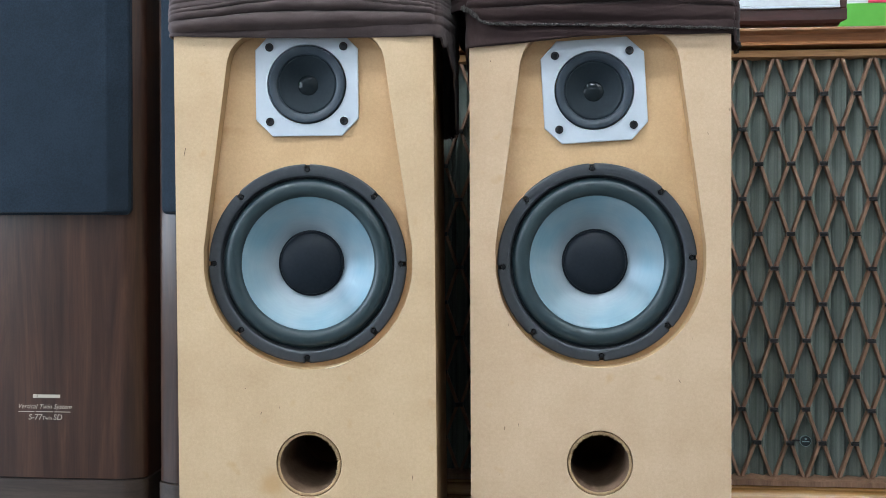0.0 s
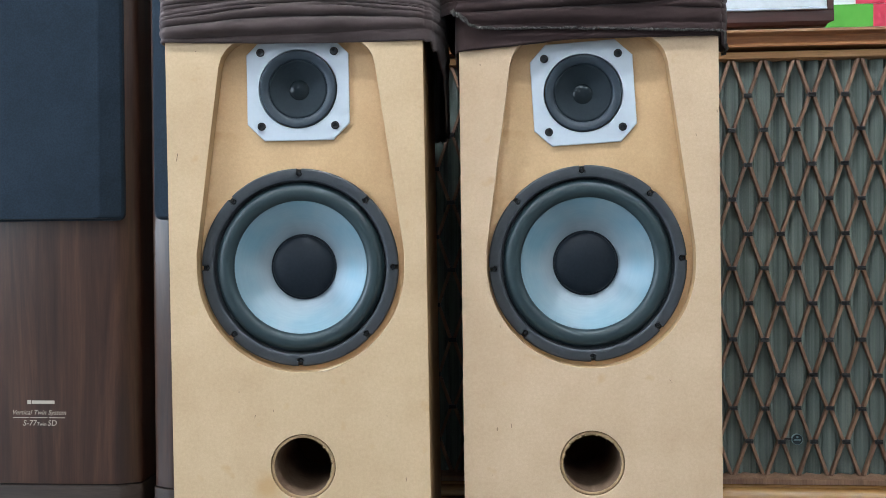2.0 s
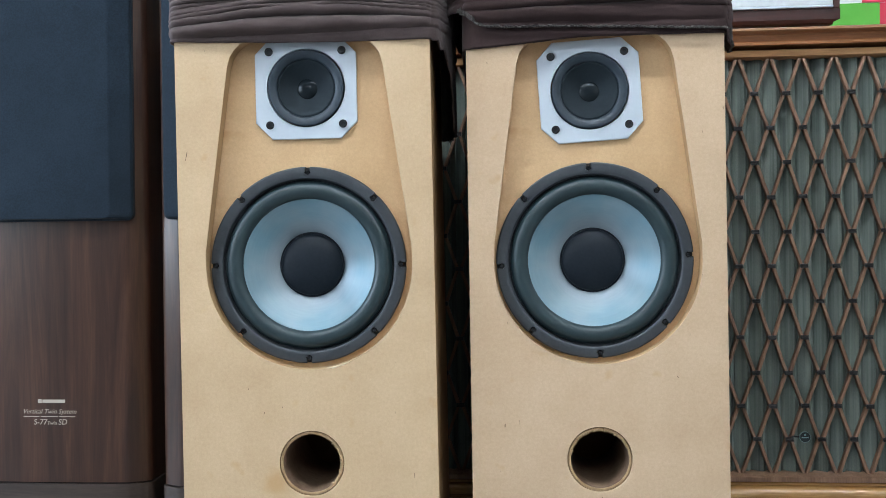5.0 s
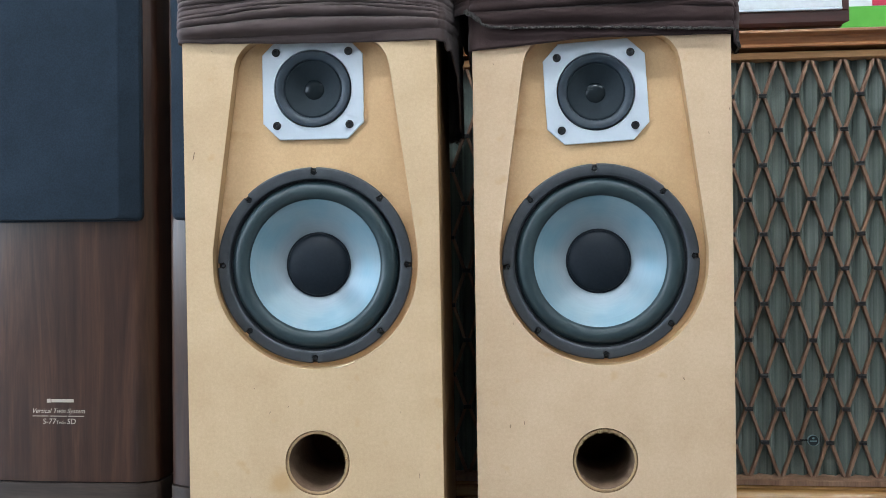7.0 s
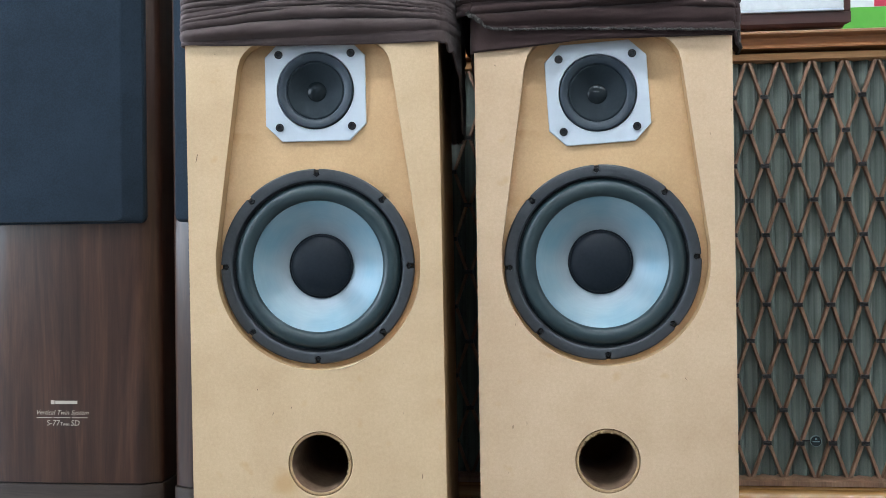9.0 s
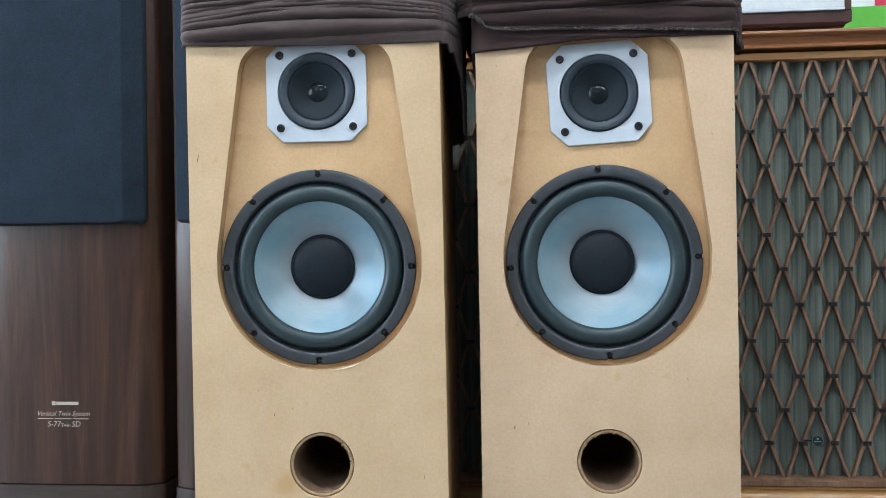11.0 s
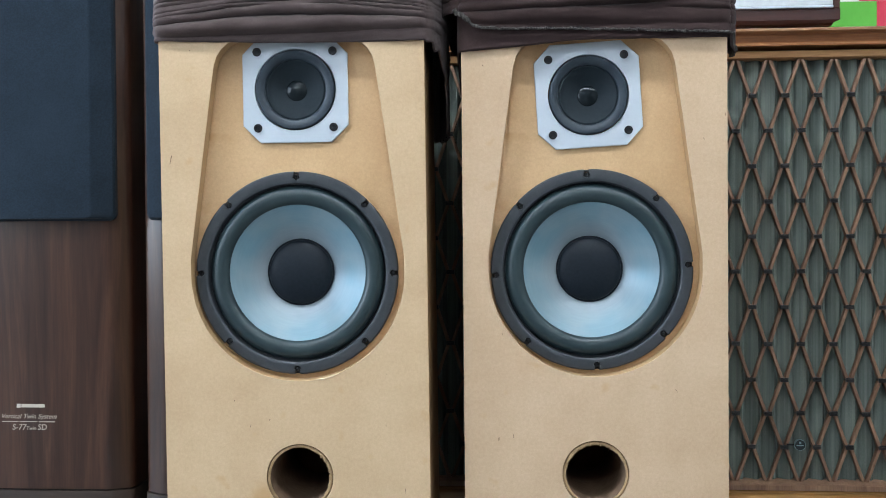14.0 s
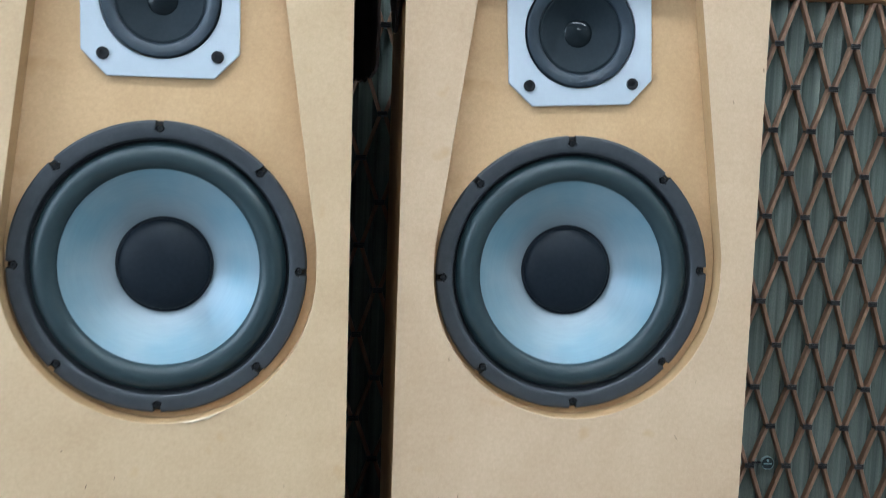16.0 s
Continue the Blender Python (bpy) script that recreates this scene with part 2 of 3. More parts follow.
def cone_material():
    m = material("silver_cone", (0.26, 0.34, 0.39), 0.45, 0.34, 0.45)
    n, l = m.node_tree.nodes, m.node_tree.links
    v = coords(m)
    sep = n.new("ShaderNodeSeparateXYZ")
    l.new(v, sep.inputs[0])
    ang = n.new("ShaderNodeMath")
    ang.operation = "ARCTAN2"
    l.new(sep.outputs[2], ang.inputs[0])
    l.new(sep.outputs[0], ang.inputs[1])
    ln = n.new("ShaderNodeVectorMath")
    ln.operation = "LENGTH"
    l.new(v, ln.inputs[0])
    cb = n.new("ShaderNodeCombineXYZ")
    l.new(ang.outputs[0], cb.inputs[0])
    l.new(ln.outputs["Value"], cb.inputs[1])
    mp = n.new("ShaderNodeMapping")
    mp.inputs["Scale"].default_value = (2.2, 500, 1)
    l.new(cb.outputs[0], mp.inputs[0])
    fine = noise_tex(m, mp.outputs[0], 1.0, 3, 0.6)
    cloud = noise_tex(m, v, 16, 3, 0.5)
    c = ramp(m, cloud, [(0.35, (0.182, 0.298, 0.362)), (0.68, (0.268, 0.346, 0.388))])
    hub = ramp(m, ln.outputs["Value"], [(0.046, (0.8, 0.8, 0.8)), (0.066, (0, 0, 0))])
    c = mix(m, hub, c, (0.305, 0.322, 0.345))
    colour_in(m, mix(m, 0.25, c, ramp(m, fine, [(0.3, (0.8, 0.8, 0.8)), (0.7, (1.05, 1.05, 1.05))]), "MULTIPLY"))
    rough_in(m, cloud, 0.40, 0.48)
    bump(m, fine, 0.04, 0.0002)
    tan = n.new("ShaderNodeTangent")
    tan.direction_type, tan.axis = "RADIAL", "Y"
    b = n["Principled BSDF"]
    b.inputs["Anisotropic"].default_value = 0.80
    b.inputs["Anisotropic Rotation"].default_value = 0.25
    l.new(tan.outputs[0], b.inputs["Tangent"])
    return m


CONE = cone_material()


# ---- mesh helpers ----
def mesh_of(name, bm, mat, smooth=False):
    bmesh.ops.recalc_face_normals(bm, faces=bm.faces)
    me = bpy.data.meshes.new(name)
    bm.to_mesh(me)
    bm.free()
    for mt in (mat if isinstance(mat, (list, tuple)) else [mat]):
        me.materials.append(mt)
    if smooth:
        me.shade_smooth()
        me.set_sharp_from_angle(angle=radians(38))
    return me


def part(name, bm, mat, parent, label="", smooth=False, m=None):
    me = bm if isinstance(bm, bpy.types.Mesh) else mesh_of(name, bm, mat, smooth)
    ob = new(name, me)
    ob.parent = parent
    if m is not None:
        ob.matrix_basis = m
    return tagged(ob, label)


def thing(name, m, label, category, group="", kind=""):
    ob = new(name)
    ob.matrix_basis = m
    ob.empty_display_size = 0.05
    return tagged(ob, label, category, group, kind)


def box(x0, x1, y0, y1, z0, z1, bevel=0.0, segs=2, bm=None):
    bm = bm or bmesh.new()
    got = bmesh.ops.create_cube(bm, size=1)["verts"]
    for v in got:
        v.co = Vector(((x0 + x1) / 2 + v.co.x * (x1 - x0), (y0 + y1) / 2 + v.co.y * (y1 - y0), (z0 + z1) / 2 + v.co.z * (z1 - z0)))
    if bevel:
        edges = {e for v in got for e in v.link_edges}
        bmesh.ops.bevel(bm, geom=list(edges), offset=bevel, segments=segs, profile=0.5, affect="EDGES")
    return bm


def lathe(profile, segs=96, tweak=None, bm=None):
    """Turned about the y axis; a profile of (radius, height), height towards -y."""
    bm = bm or bmesh.new()
    rings = []
    for i, (r, h) in enumerate(profile):
        if r < 1e-6:
            rings.append([bm.verts.new((0, -h, 0))])
            continue
        ring = []
        for k in range(segs):
            a = 2 * math.pi * k / segs
            rr, hh = tweak(i, r, h, a) if tweak else (r, h)
            ring.append(bm.verts.new((rr * math.cos(a), -hh, rr * math.sin(a))))
        rings.append(ring)
    for p, q in zip(rings, rings[1:]):
        for k in range(segs):
            j = (k + 1) % segs
            if len(q) == 1 and len(p) > 1:
                bm.faces.new((p[k], p[j], q[0]))
            elif len(p) == 1 and len(q) > 1:
                bm.faces.new((p[0], q[j], q[k]))
            elif len(p) > 1:
                bm.faces.new((p[k], p[j], q[j], q[k]))
    return bm


def extrude_profile(pts, x0, x1, bm=None):
    """A closed outline of (y, z) drawn out along x."""
    bm = bm or bmesh.new()
    a = [bm.verts.new((x0, y, z)) for y, z in pts]
    b = [bm.verts.new((x1, y, z)) for y, z in pts]
    for k in range(len(pts)):
        j = (k + 1) % len(pts)
        bm.faces.new((a[k], a[j], b[j], b[k]))
    bm.faces.new(a)
    bm.faces.new(b[::-1])
    return bm


def prism(pts, z0, z1, bm=None):
    """A closed outline of (x, y) drawn up from z0 to z1."""
    bm = bm or bmesh.new()
    a = [bm.verts.new((x, y, z0)) for x, y in pts]
    b = [bm.verts.new((x, y, z1)) for x, y in pts]
    for k in range(len(pts)):
        j = (k + 1) % len(pts)
        bm.faces.new((a[k], a[j], b[j], b[k]))
    bm.faces.new(a)
    bm.faces.new(b[::-1])
    return bm


def pierced_plate(rect, holes, y0, y1, chamfer=0.0):
    """A board of rect (x0, x1, z0, z1), front at y0 and back at y1, with openings: each hole is a list of (x, z) round its edge. Cut faces take the second material."""
    x0, x1, z0, z1 = rect
    bm = bmesh.new()
    outer = [(x0, z0), (x1, z0), (x1, z1), (x0, z1)]
    wide = []
    for hole in holes:
        cx, cz = sum(p[0] for p in hole) / len(hole), sum(p[1] for p in hole) / len(hole)
        wide.append([(x + chamfer * (x - cx) / math.hypot(x - cx, z - cz), z + chamfer * (z - cz) / math.hypot(x - cx, z - cz)) for x, z in hole])
    loops = [outer] + wide
    flat = [p for loop in loops for p in loop]
    tris = tessellate_polygon([[Vector((x, z, 0)) for x, z in loop] for loop in loops])
    for y in (y0, y1):
        vs = [bm.verts.new((x, y, z)) for x, z in (flat if y == y0 else outer + [p for hole in holes for p in hole])]
        if y == y0:
            front = vs
        else:
            back = vs
        for t in tris:
            bm.faces.new([vs[i] for i in t])
    for k in range(4):
        bm.faces.new((front[k], front[(k + 1) % 4], back[(k + 1) % 4], back[k])).material_index = 1
    at = 4
    for hole in holes:
        n = len(hole)
        mid = [bm.verts.new((x, y0 + chamfer, z)) for x, z in hole] if chamfer else front[at:at + n]
        for k in range(n):
            j = (k + 1) % n
            if chamfer:
                bm.faces.new((front[at + k], front[at + j], mid[j], mid[k]))
            bm.faces.new((mid[k], mid[j], back[at + j], back[at + k])).material_index = 1
        at += n
    return bm


def outline(centre, radius, n=96):
    """Points of an opening round centre; radius is a number or a function of the angle."""
    pts = []
    for k in range(n):
        a = 2 * math.pi * k / n
        r = radius(a) if callable(radius) else radius
        pts.append((centre[0] + r * math.cos(a), centre[1] + r * math.sin(a)))
    return pts


def text_mesh(body, size, shear=0.0, space=1.0):
    cu = bpy.data.curves.new("lettering", "FONT")
    cu.body, cu.size, cu.shear, cu.align_x, cu.space_character = body, size, shear, "CENTER", space
    cu.extrude, cu.resolution_u = 0.0001, 3
    ob = new("lettering", cu)
    bpy.context.view_layer.update()
    me = bpy.data.meshes.new_from_object(ob.evaluated_get(bpy.context.evaluated_depsgraph_get()))
    bpy.data.objects.remove(ob)
    me.materials.clear()
    return me


# ---- the room ----
def structure(name, bm, mat, label, category):
    ob = new(name, mesh_of(name, bm, mat))
    return tagged(ob, label, category, kind="structure")


FLOOR = -0.06
structure("floor", box(-3.1, 3.1, -4.1, 2.3, FLOOR - 0.1, FLOOR), FLOORING, "dark grey vinyl shop floor", "floor")
structure("ceiling", box(-3.1, 3.1, -4.1, 2.3, 2.6, 2.7), PLASTER, "plain white painted ceiling", "ceiling")
structure("wall_north", box(-3.0, 3.0, 2.18, 2.3, FLOOR, 2.6), PLASTER, "plain pale painted wall behind the loudspeakers", "wall")
# unseen wall, made grey only to throw less light onto the loudspeakers
structure("wall_south", box(-3.0, 3.0, -4.1, -4.0, FLOOR, 2.6), GREYWALL, "unseen mid-grey wall that dims the light from the front", "wall")
structure("wall_east", box(3.0, 3.1, -4.1, 2.3, FLOOR, 2.6), PLASTER, "plain pale painted wall", "wall")


def west_wall():
    """The wall with the shop window's opening through it."""
    bm = bmesh.new()
    y = (-4.1, -1.3, 1.7, 2.3)
    z = (FLOOR, 0.35, 2.15, 2.6)
    for a in range(3):
        for b in range(3):
            if (a, b) != (1, 1):
                box(-3.1, -3.0, y[a], y[a + 1], z[b], z[b + 1], bm=bm)
    bmesh.ops.remove_doubles(bm, verts=bm.verts, dist=1e-5)
    structure("wall_west", bm, PLASTER, "plain pale painted wall with a shop window", "wall")
    w = thing("window_1", pose(-3.05, 0.2, 1.25), "white-framed shop window", "window", kind="structure")
    for y0, y1, z0, z1 in ((-1.5, 1.5, -0.90, -0.85), (-1.5, 1.5, 0.85, 0.90), (-1.5, -1.45, -0.85, 0.85), (1.45, 1.5, -0.85, 0.85)):
        part("window_frame", box(0.012, 0.05, y0, y1, z0, z1), STEEL, w)


west_wall()


def ceiling_light():
    t = thing("ceiling_light", pose(0, 0, 2.6), "white ceiling fitting with a glowing fluorescent diffuser", "ceiling light", "ceiling lights")
    part("housing", box(-0.65, 0.65, -0.09, 0.09, -0.05, 0.0, 0.006), STEEL, t)
    part("diffuser", box(-0.62, 0.62, -0.055, 0.055, -0.064, -0.052, 0.003), GLOW, t, "glowing white diffuser")
    return t


_light = ceiling_light()
_light.matrix_basis = pose(-1.5, 0.12, 2.6)
# the two at y -2.4 are added, unseen, as fill from the front
for _x, _y in ((0.1, 0.12), (1.7, 0.12), (-0.9, -2.4), (0.9, -2.4)):
    copy_thing(_light, pose(_x, _y, 2.6))


# ---- the two bare-board loudspeakers ----
WIDE, DEEP, TALL, BOARD = 0.330, 0.335, 0.76, 0.021


def keyhole(a):
    """Radius of the routed recess round the woofer's centre: a circle below, tapering straight sides and round shoulders above."""
    c, s = math.cos(a), math.sin(a)
    lo, hi = 0.0, 0.5
    for _ in range(40):
        r = (lo + hi) / 2
        x, z = abs(r * c), r * s
        inside = math.hypot(x, z) < 0.1332
        if z > 0.0:
            half = 0.1332 - (z - 0.02) * 0.138 if z > 0.02 else 0.1332
            top, rad = 0.294, 0.035
            if z > top - rad:
                u = z - (top - rad)
                half = half - rad + math.sqrt(max(0.0, rad * rad - u * u)) if u < rad else -1
            inside = inside or x < half
        lo, hi = (r, hi) if inside else (lo, r)
    return lo


def screw(parent, x, z, h, r=0.0043, tilt=0.0):
    bm = lathe([(r, h - 0.003), (r, h + 0.0012), (r * 0.85, h + 0.002), (r * 0.42, h + 0.002), (r * 0.42, h + 0.0003), (0, h + 0.0003)], 20)
    return part("screw", bm, SCREW, parent, smooth=True, m=pose(x, 0, z, 0, tilt, 0))


def woofer(parent, x, z, turn):
    def in_slot(r, a, grow=0.0):
        d = abs((math.degrees(a) + 22.5) % 45 - 22.5) * math.pi / 180 * r
        return math.hypot(r - 0.1209, d) < 0.0034 + grow or (r > 0.1209 and d < 0.0028 + grow)

    def notched(i, r, h, a):
        return (min(r, 0.1262), min(h, 0.0026)) if i and r > 0.1165 and in_slot(r, a) else (r, h)
    flange = [(0.1272, 0.0005), (0.1279, 0.0045), (0.1275, 0.0070), (0.1264, 0.0081), (0.1250, 0.0083), (0.1235, 0.0084), (0.1222, 0.0085), (0.1209, 0.0086), (0.1197, 0.0086), (0.1187, 0.0086), (0.1178, 0.0086),
              (0.1170, 0.0086), (0.1134, 0.0084), (0.1124, 0.0076), (0.1119, 0.0058), (0.1116, -0.0025), (0.1075, -0.0045), (0.1070, -0.03)]
    bm = lathe(flange, 720, notched)
    # slot faces go near-black, their shade put into the colour
    for f in bm.faces:
        c = f.calc_center_median()
        if c.y > -0.0058 and math.hypot(c.x, c.z) > 0.1165 and in_slot(math.hypot(c.x, c.z), math.atan2(c.z, c.x), 0.0004):
            f.material_index = 1
    w = part("woofer", bm, [FLANGE, DEEP_BLACK], parent, "black ten-inch woofer with a silver cone", True, pose(x, BOARD, z, 0, turn, 0))
    lip = [(0.1092, -0.002), (0.1088, 0.0018), (0.1080, 0.0026)]
    roll = [(0.0967 + 0.0106 * math.cos(math.pi * k / 14), 0.0030 - 0.001 * k / 14 + 0.0082 * math.sin(math.pi * k / 14)) for k in range(15)]
    part("surround", lathe(lip + roll[1:] + [(0.0846, 0.0016)], 128), RUBBER, w, "black rubber roll surround", True)
    part("cone", lathe([(0.0862, 0.0024), (0.0855, 0.0022), (0.078, -0.0018), (0.070, -0.0064), (0.062, -0.0112), (0.055, -0.0157), (0.048, -0.0204), (0.041, -0.0254)], 160), CONE, w, "silver-grey coated cone", True)
    cap = [(0.0432, -0.0236), (0.0428, -0.0228), (0.0415, -0.0226)] + [(0.0408 * math.cos(t), -0.0226 + 0.0125 * math.sin(t)) for t in [math.pi / 2 * k / 12 for k in range(13)]]
    part("dust_cap", lathe(cap, 96), DUSTCAP, w, "matt black dust cap", True)
    for k in range(8):
        a = math.pi / 4 * k
        screw(w, 0.1207 * math.cos(a), 0.1207 * math.sin(a), 0.0052, 0.0031)
    return w


def midrange(parent, x, z, turn):
    bm = bmesh.new()
    half, cut = 0.0663, 0.0215
    outline = [(half, -half + cut), (half, half - cut), (half - cut, half), (-half + cut, half), (-half, half - cut), (-half, -half + cut), (-half + cut, -half), (half - cut, -half)]
    corner = [math.atan2(b, a) for a, b in outline]
    angs = sorted(set([round(2 * math.pi * k / 96, 6) for k in range(96)] + [round(c % (2 * math.pi), 6) for c in corner]))

    def edge(a):
        c, s = abs(math.cos(a)), abs(math.sin(a))
        return min(half / max(c, 1e-9), half / max(s, 1e-9), (2 * half - cut) / (c + s))
    rings = []
    for y, inset in ((0, 0), (-0.0036, 0), (-0.0042, 0.0007)):
        rings.append([bm.verts.new(((edge(a) - inset) * math.cos(a), y, (edge(a) - inset) * math.sin(a))) for a in angs])
    for y, r in ((-0.0042, 0.0515), (-0.0036, 0.0508), (0.02, 0.0506)):
        rings.append([bm.verts.new((r * math.cos(a), y, r * math.sin(a))) for a in angs])
    for p, q in zip(rings, rings[1:]):
        for i in range(len(angs)):
            j = (i + 1) % len(angs)
            bm.faces.new((p[i], p[j], q[j], q[i]))
    d = part("midrange_driver", bm, PLATE, parent, "midrange driver on a satin aluminium plate", True, pose(x, BOARD, z, 0, turn, 0))
    part("trim_ring", lathe([(0.0494, -0.01), (0.0494, 0.0056), (0.0489, 0.0066), (0.0480, 0.0069), (0.0440, 0.0062), (0.0395, 0.0048), (0.0384, 0.0038), (0.0378, 0.0020), (0.0378, -0.012)], 96), RING, d, "black plastic trim ring", True)
    part("cone", lathe([(0.0380, 0.0022), (0.0355, 0.0026), (0.0330, 0.0012), (0.0300, -0.0002), (0.0140, -0.0060), (0.0125, -0.0064)], 80), MIDCONE, d, "dark paper cone", True)
    dome = [(0.0134, -0.0070)] + [(0.0130 * (1 - k / 10), -0.0062 + 0.0044 * (1 - (1 - k / 10) ** 2)) for k in range(11)]
    part("dome", lathe(dome, 48), GLOSS, d, "glossy black centre dome", True)
    for sx in (-1, 1):
        for sz in (-1, 1):
            screw(d, sx * 0.0477, sz * 0.0477, 0.0044, 0.0054, 12 * sx * sz)
    return d


def port(parent, x, z, seed, torn):
    def ragged(i, r, h, a):
        d = math.degrees(a)
        d = d - 360 if d > 200 else d
        if i in (1, 2, 3) and torn[0] < d < torn[1]:
            n1 = noise.noise(Vector((a * 14, seed, i * 0.3)))
            n2 = noise.noise(Vector((a * 45, seed + 3, 0)))
            k = max(0.0, min(1.0, min(d - torn[0], torn[1] - d) / 25))
            return r - (0.0026 * n1 + 0.0020 * n2 + 0.0010) * k * (1 if i > 2 else 0.15), h - k * 0.002 * abs(n2)
        return r, h
    t = [(0.0409, -0.17), (0.0409, -0.0008), (0.0400, 0.0), (0.0374, -0.0008), (0.0368, -0.004), (0.0368, -0.17), (0.0409, -0.17)]
    bm = lathe(t, 180, ragged)
    # inner faces behind the rim take the darker colour for the tube's shade
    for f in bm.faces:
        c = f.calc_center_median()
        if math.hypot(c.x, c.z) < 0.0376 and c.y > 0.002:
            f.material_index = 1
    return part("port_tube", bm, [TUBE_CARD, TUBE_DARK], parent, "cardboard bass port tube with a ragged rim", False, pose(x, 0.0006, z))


def loudspeaker(m, woof, wturn, mid, mturn, vent, seed, label, face=None, deep=DEEP, torn=(-50, 85)):
    t = thing("loudspeaker", m, label, "loudspeaker", "pair of bare-board loudspeakers")
    h, e = WIDE / 2, WIDE / 2 - 0.016
    recess = outline((woof[0] + 0.003, woof[1] - 0.0005), keyhole, 220)
    part("front_panel", pierced_plate((-h, h, FLOOR, TALL), [recess, outline(vent, 0.0417)], 0, BOARD, 0.0005), [face or MDF, MDF_EDGE], t, "bare fibreboard front panel with a routed keyhole recess")
    part("baffle", pierced_plate((-e, e, FLOOR + 0.016, TALL - 0.016), [outline(vent, 0.0417), outline(woof, 0.1150), outline(mid, 0.0512)], BOARD + 0.0002, BOARD + 0.015), [BAFFLE, MDF_EDGE], t, "inner fibreboard baffle")
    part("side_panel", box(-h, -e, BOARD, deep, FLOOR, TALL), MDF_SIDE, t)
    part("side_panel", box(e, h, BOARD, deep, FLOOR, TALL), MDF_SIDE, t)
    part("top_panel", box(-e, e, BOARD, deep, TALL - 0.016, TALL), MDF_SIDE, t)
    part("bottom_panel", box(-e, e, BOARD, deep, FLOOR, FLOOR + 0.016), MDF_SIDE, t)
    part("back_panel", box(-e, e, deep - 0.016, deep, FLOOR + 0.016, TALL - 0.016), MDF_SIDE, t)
    woofer(t, *woof, wturn)
    midrange(t, *mid, mturn)
    port(t, *vent, seed, torn)
    return t


LEFT = pose(-0.2066, 1.186, 0, 0, -0.53, 2.6)
RIGHT = pose(0.1645, 1.222, 0, 0, -0.24, 1.0)
loudspeaker(LEFT, (0.0005, 0.4013), 0.6, (0.0018, 0.6318), 0.0, (0.0024, 0.1463), 3.0, "bare fibreboard loudspeaker with woofer, midrange and port", MDF_STAINED)
loudspeaker(RIGHT, (-0.0023, 0.403), -2.8, (-0.0049, 0.6247), -3.2, (0.0, 0.1463), 11.0, "bare fibreboard loudspeaker with slightly turned drivers", None, 0.395, (5, 185))


def splinter(parent):
    """A torn lip of fibreboard on the lower edge of the recess."""
    bm = bmesh.new()
    rng = random.Random(4)
    last = None
    for k in range(13):
        f = k / 12
        x = 0.024 + 0.030 * f
        z = 0.4008 - math.sqrt(0.1338 ** 2 - (x - 0.0035) ** 2)
        w = 0.0022 * math.sin(math.pi * f) ** 0.7 * (0.4 + 0.9 * rng.random()) + 0.0002
        ring = [bm.verts.new(c) for c in ((x, -0.0002, z - w), (x, -0.0010 - 0.0006 * rng.random(), z - w * 0.3), (x, -0.0002, z + 0.0004))]
        if last:
            for i in range(2):
                bm.faces.new((last[i], last[i + 1], ring[i + 1], ring[i]))
        last = ring
    part("splinter", bm, TORN, parent, "torn pale fibreboard lip")


splinter(bpy.data.objects["loudspeaker"])


def nicks(parent, marks):
    """Small dark nicks and scratches on a front panel: x, z, width, height, lean."""
    for x, z, w, h, lean in marks:
        bm = bmesh.new()
        vs = [bm.verts.new((w / 2 * math.cos(a) * (0.75 + 0.25 * math.sin(3 * a)), 0, h / 2 * math.sin(a))) for a in [math.pi / 4 * k for k in range(8)]]
        low = [bm.verts.new((v.co.x * 0.6, -0.00025, v.co.z * 0.6)) for v in vs]
        for k in range(8):
            bm.faces.new((vs[k], vs[(k + 1) % 8], low[(k + 1) % 8], low[k]))
        bm.faces.new(low)
        part("nick", bm, NICK, parent, m=pose(x, -0.0001, z, 0, lean, 0))


nicks(bpy.data.objects["loudspeaker"], [(-0.0784, 0.2431, 0.0014, 0.0018, 0), (-0.0344, 0.2188, 0.0009, 0.0030, 10), (-0.0584, 0.2114, 0.0011, 0.0042, 15), (0.1342, 0.1288, 0.0008, 0.0070, 0), (-0.1525, 0.5449, 0.0011, 0.0130, 12), (-0.1260, 0.6800, 0.0012, 0.0014, 0)])
nicks(bpy.data.objects["loudspeaker.001"], [(-0.1380, 0.6611, 0.0013, 0.0022, -20), (0.1006, 0.2519, 0.0009, 0.0055, -35), (-0.1034, 0.1945, 0.0007, 0.0060, 0), (0.0020, 0.0960, 0.0008, 0.0050, 0)])


# ---- cloth covers pushed up on the loudspeakers ----
def perimeter(u, off):
    """A point round the top of a cabinet, u from 0 to 4 over front, right, back, left side; off is the distance out from it. Corners are rounded."""
    h, d, r = WIDE / 2 + off, DEEP + off, 0.012 + off * 0.6
    x0, x1, y0, y1 = -h, h, -off, d
    side, f = int(u) % 4, u - int(u)
    if side == 0:
        p = Vector((x0 + (x1 - x0) * f, y0))
    elif side == 1:
        p = Vector((x1, y0 + (y1 - y0) * f))
    elif side == 2:
        p = Vector((x1 - (x1 - x0) * f, y1))
    else:
        p = Vector((x0, y1 - (y1 - y0) * f))
    cx, cy = min(max(p.x, x0 + r), x1 - r), min(max(p.y, y0 + r), y1 - r)
    q = Vector((p.x - cx, p.y - cy))
    if q.length > r:
        q = q.normalized() * r
    return Vector((cx, cy)) + q


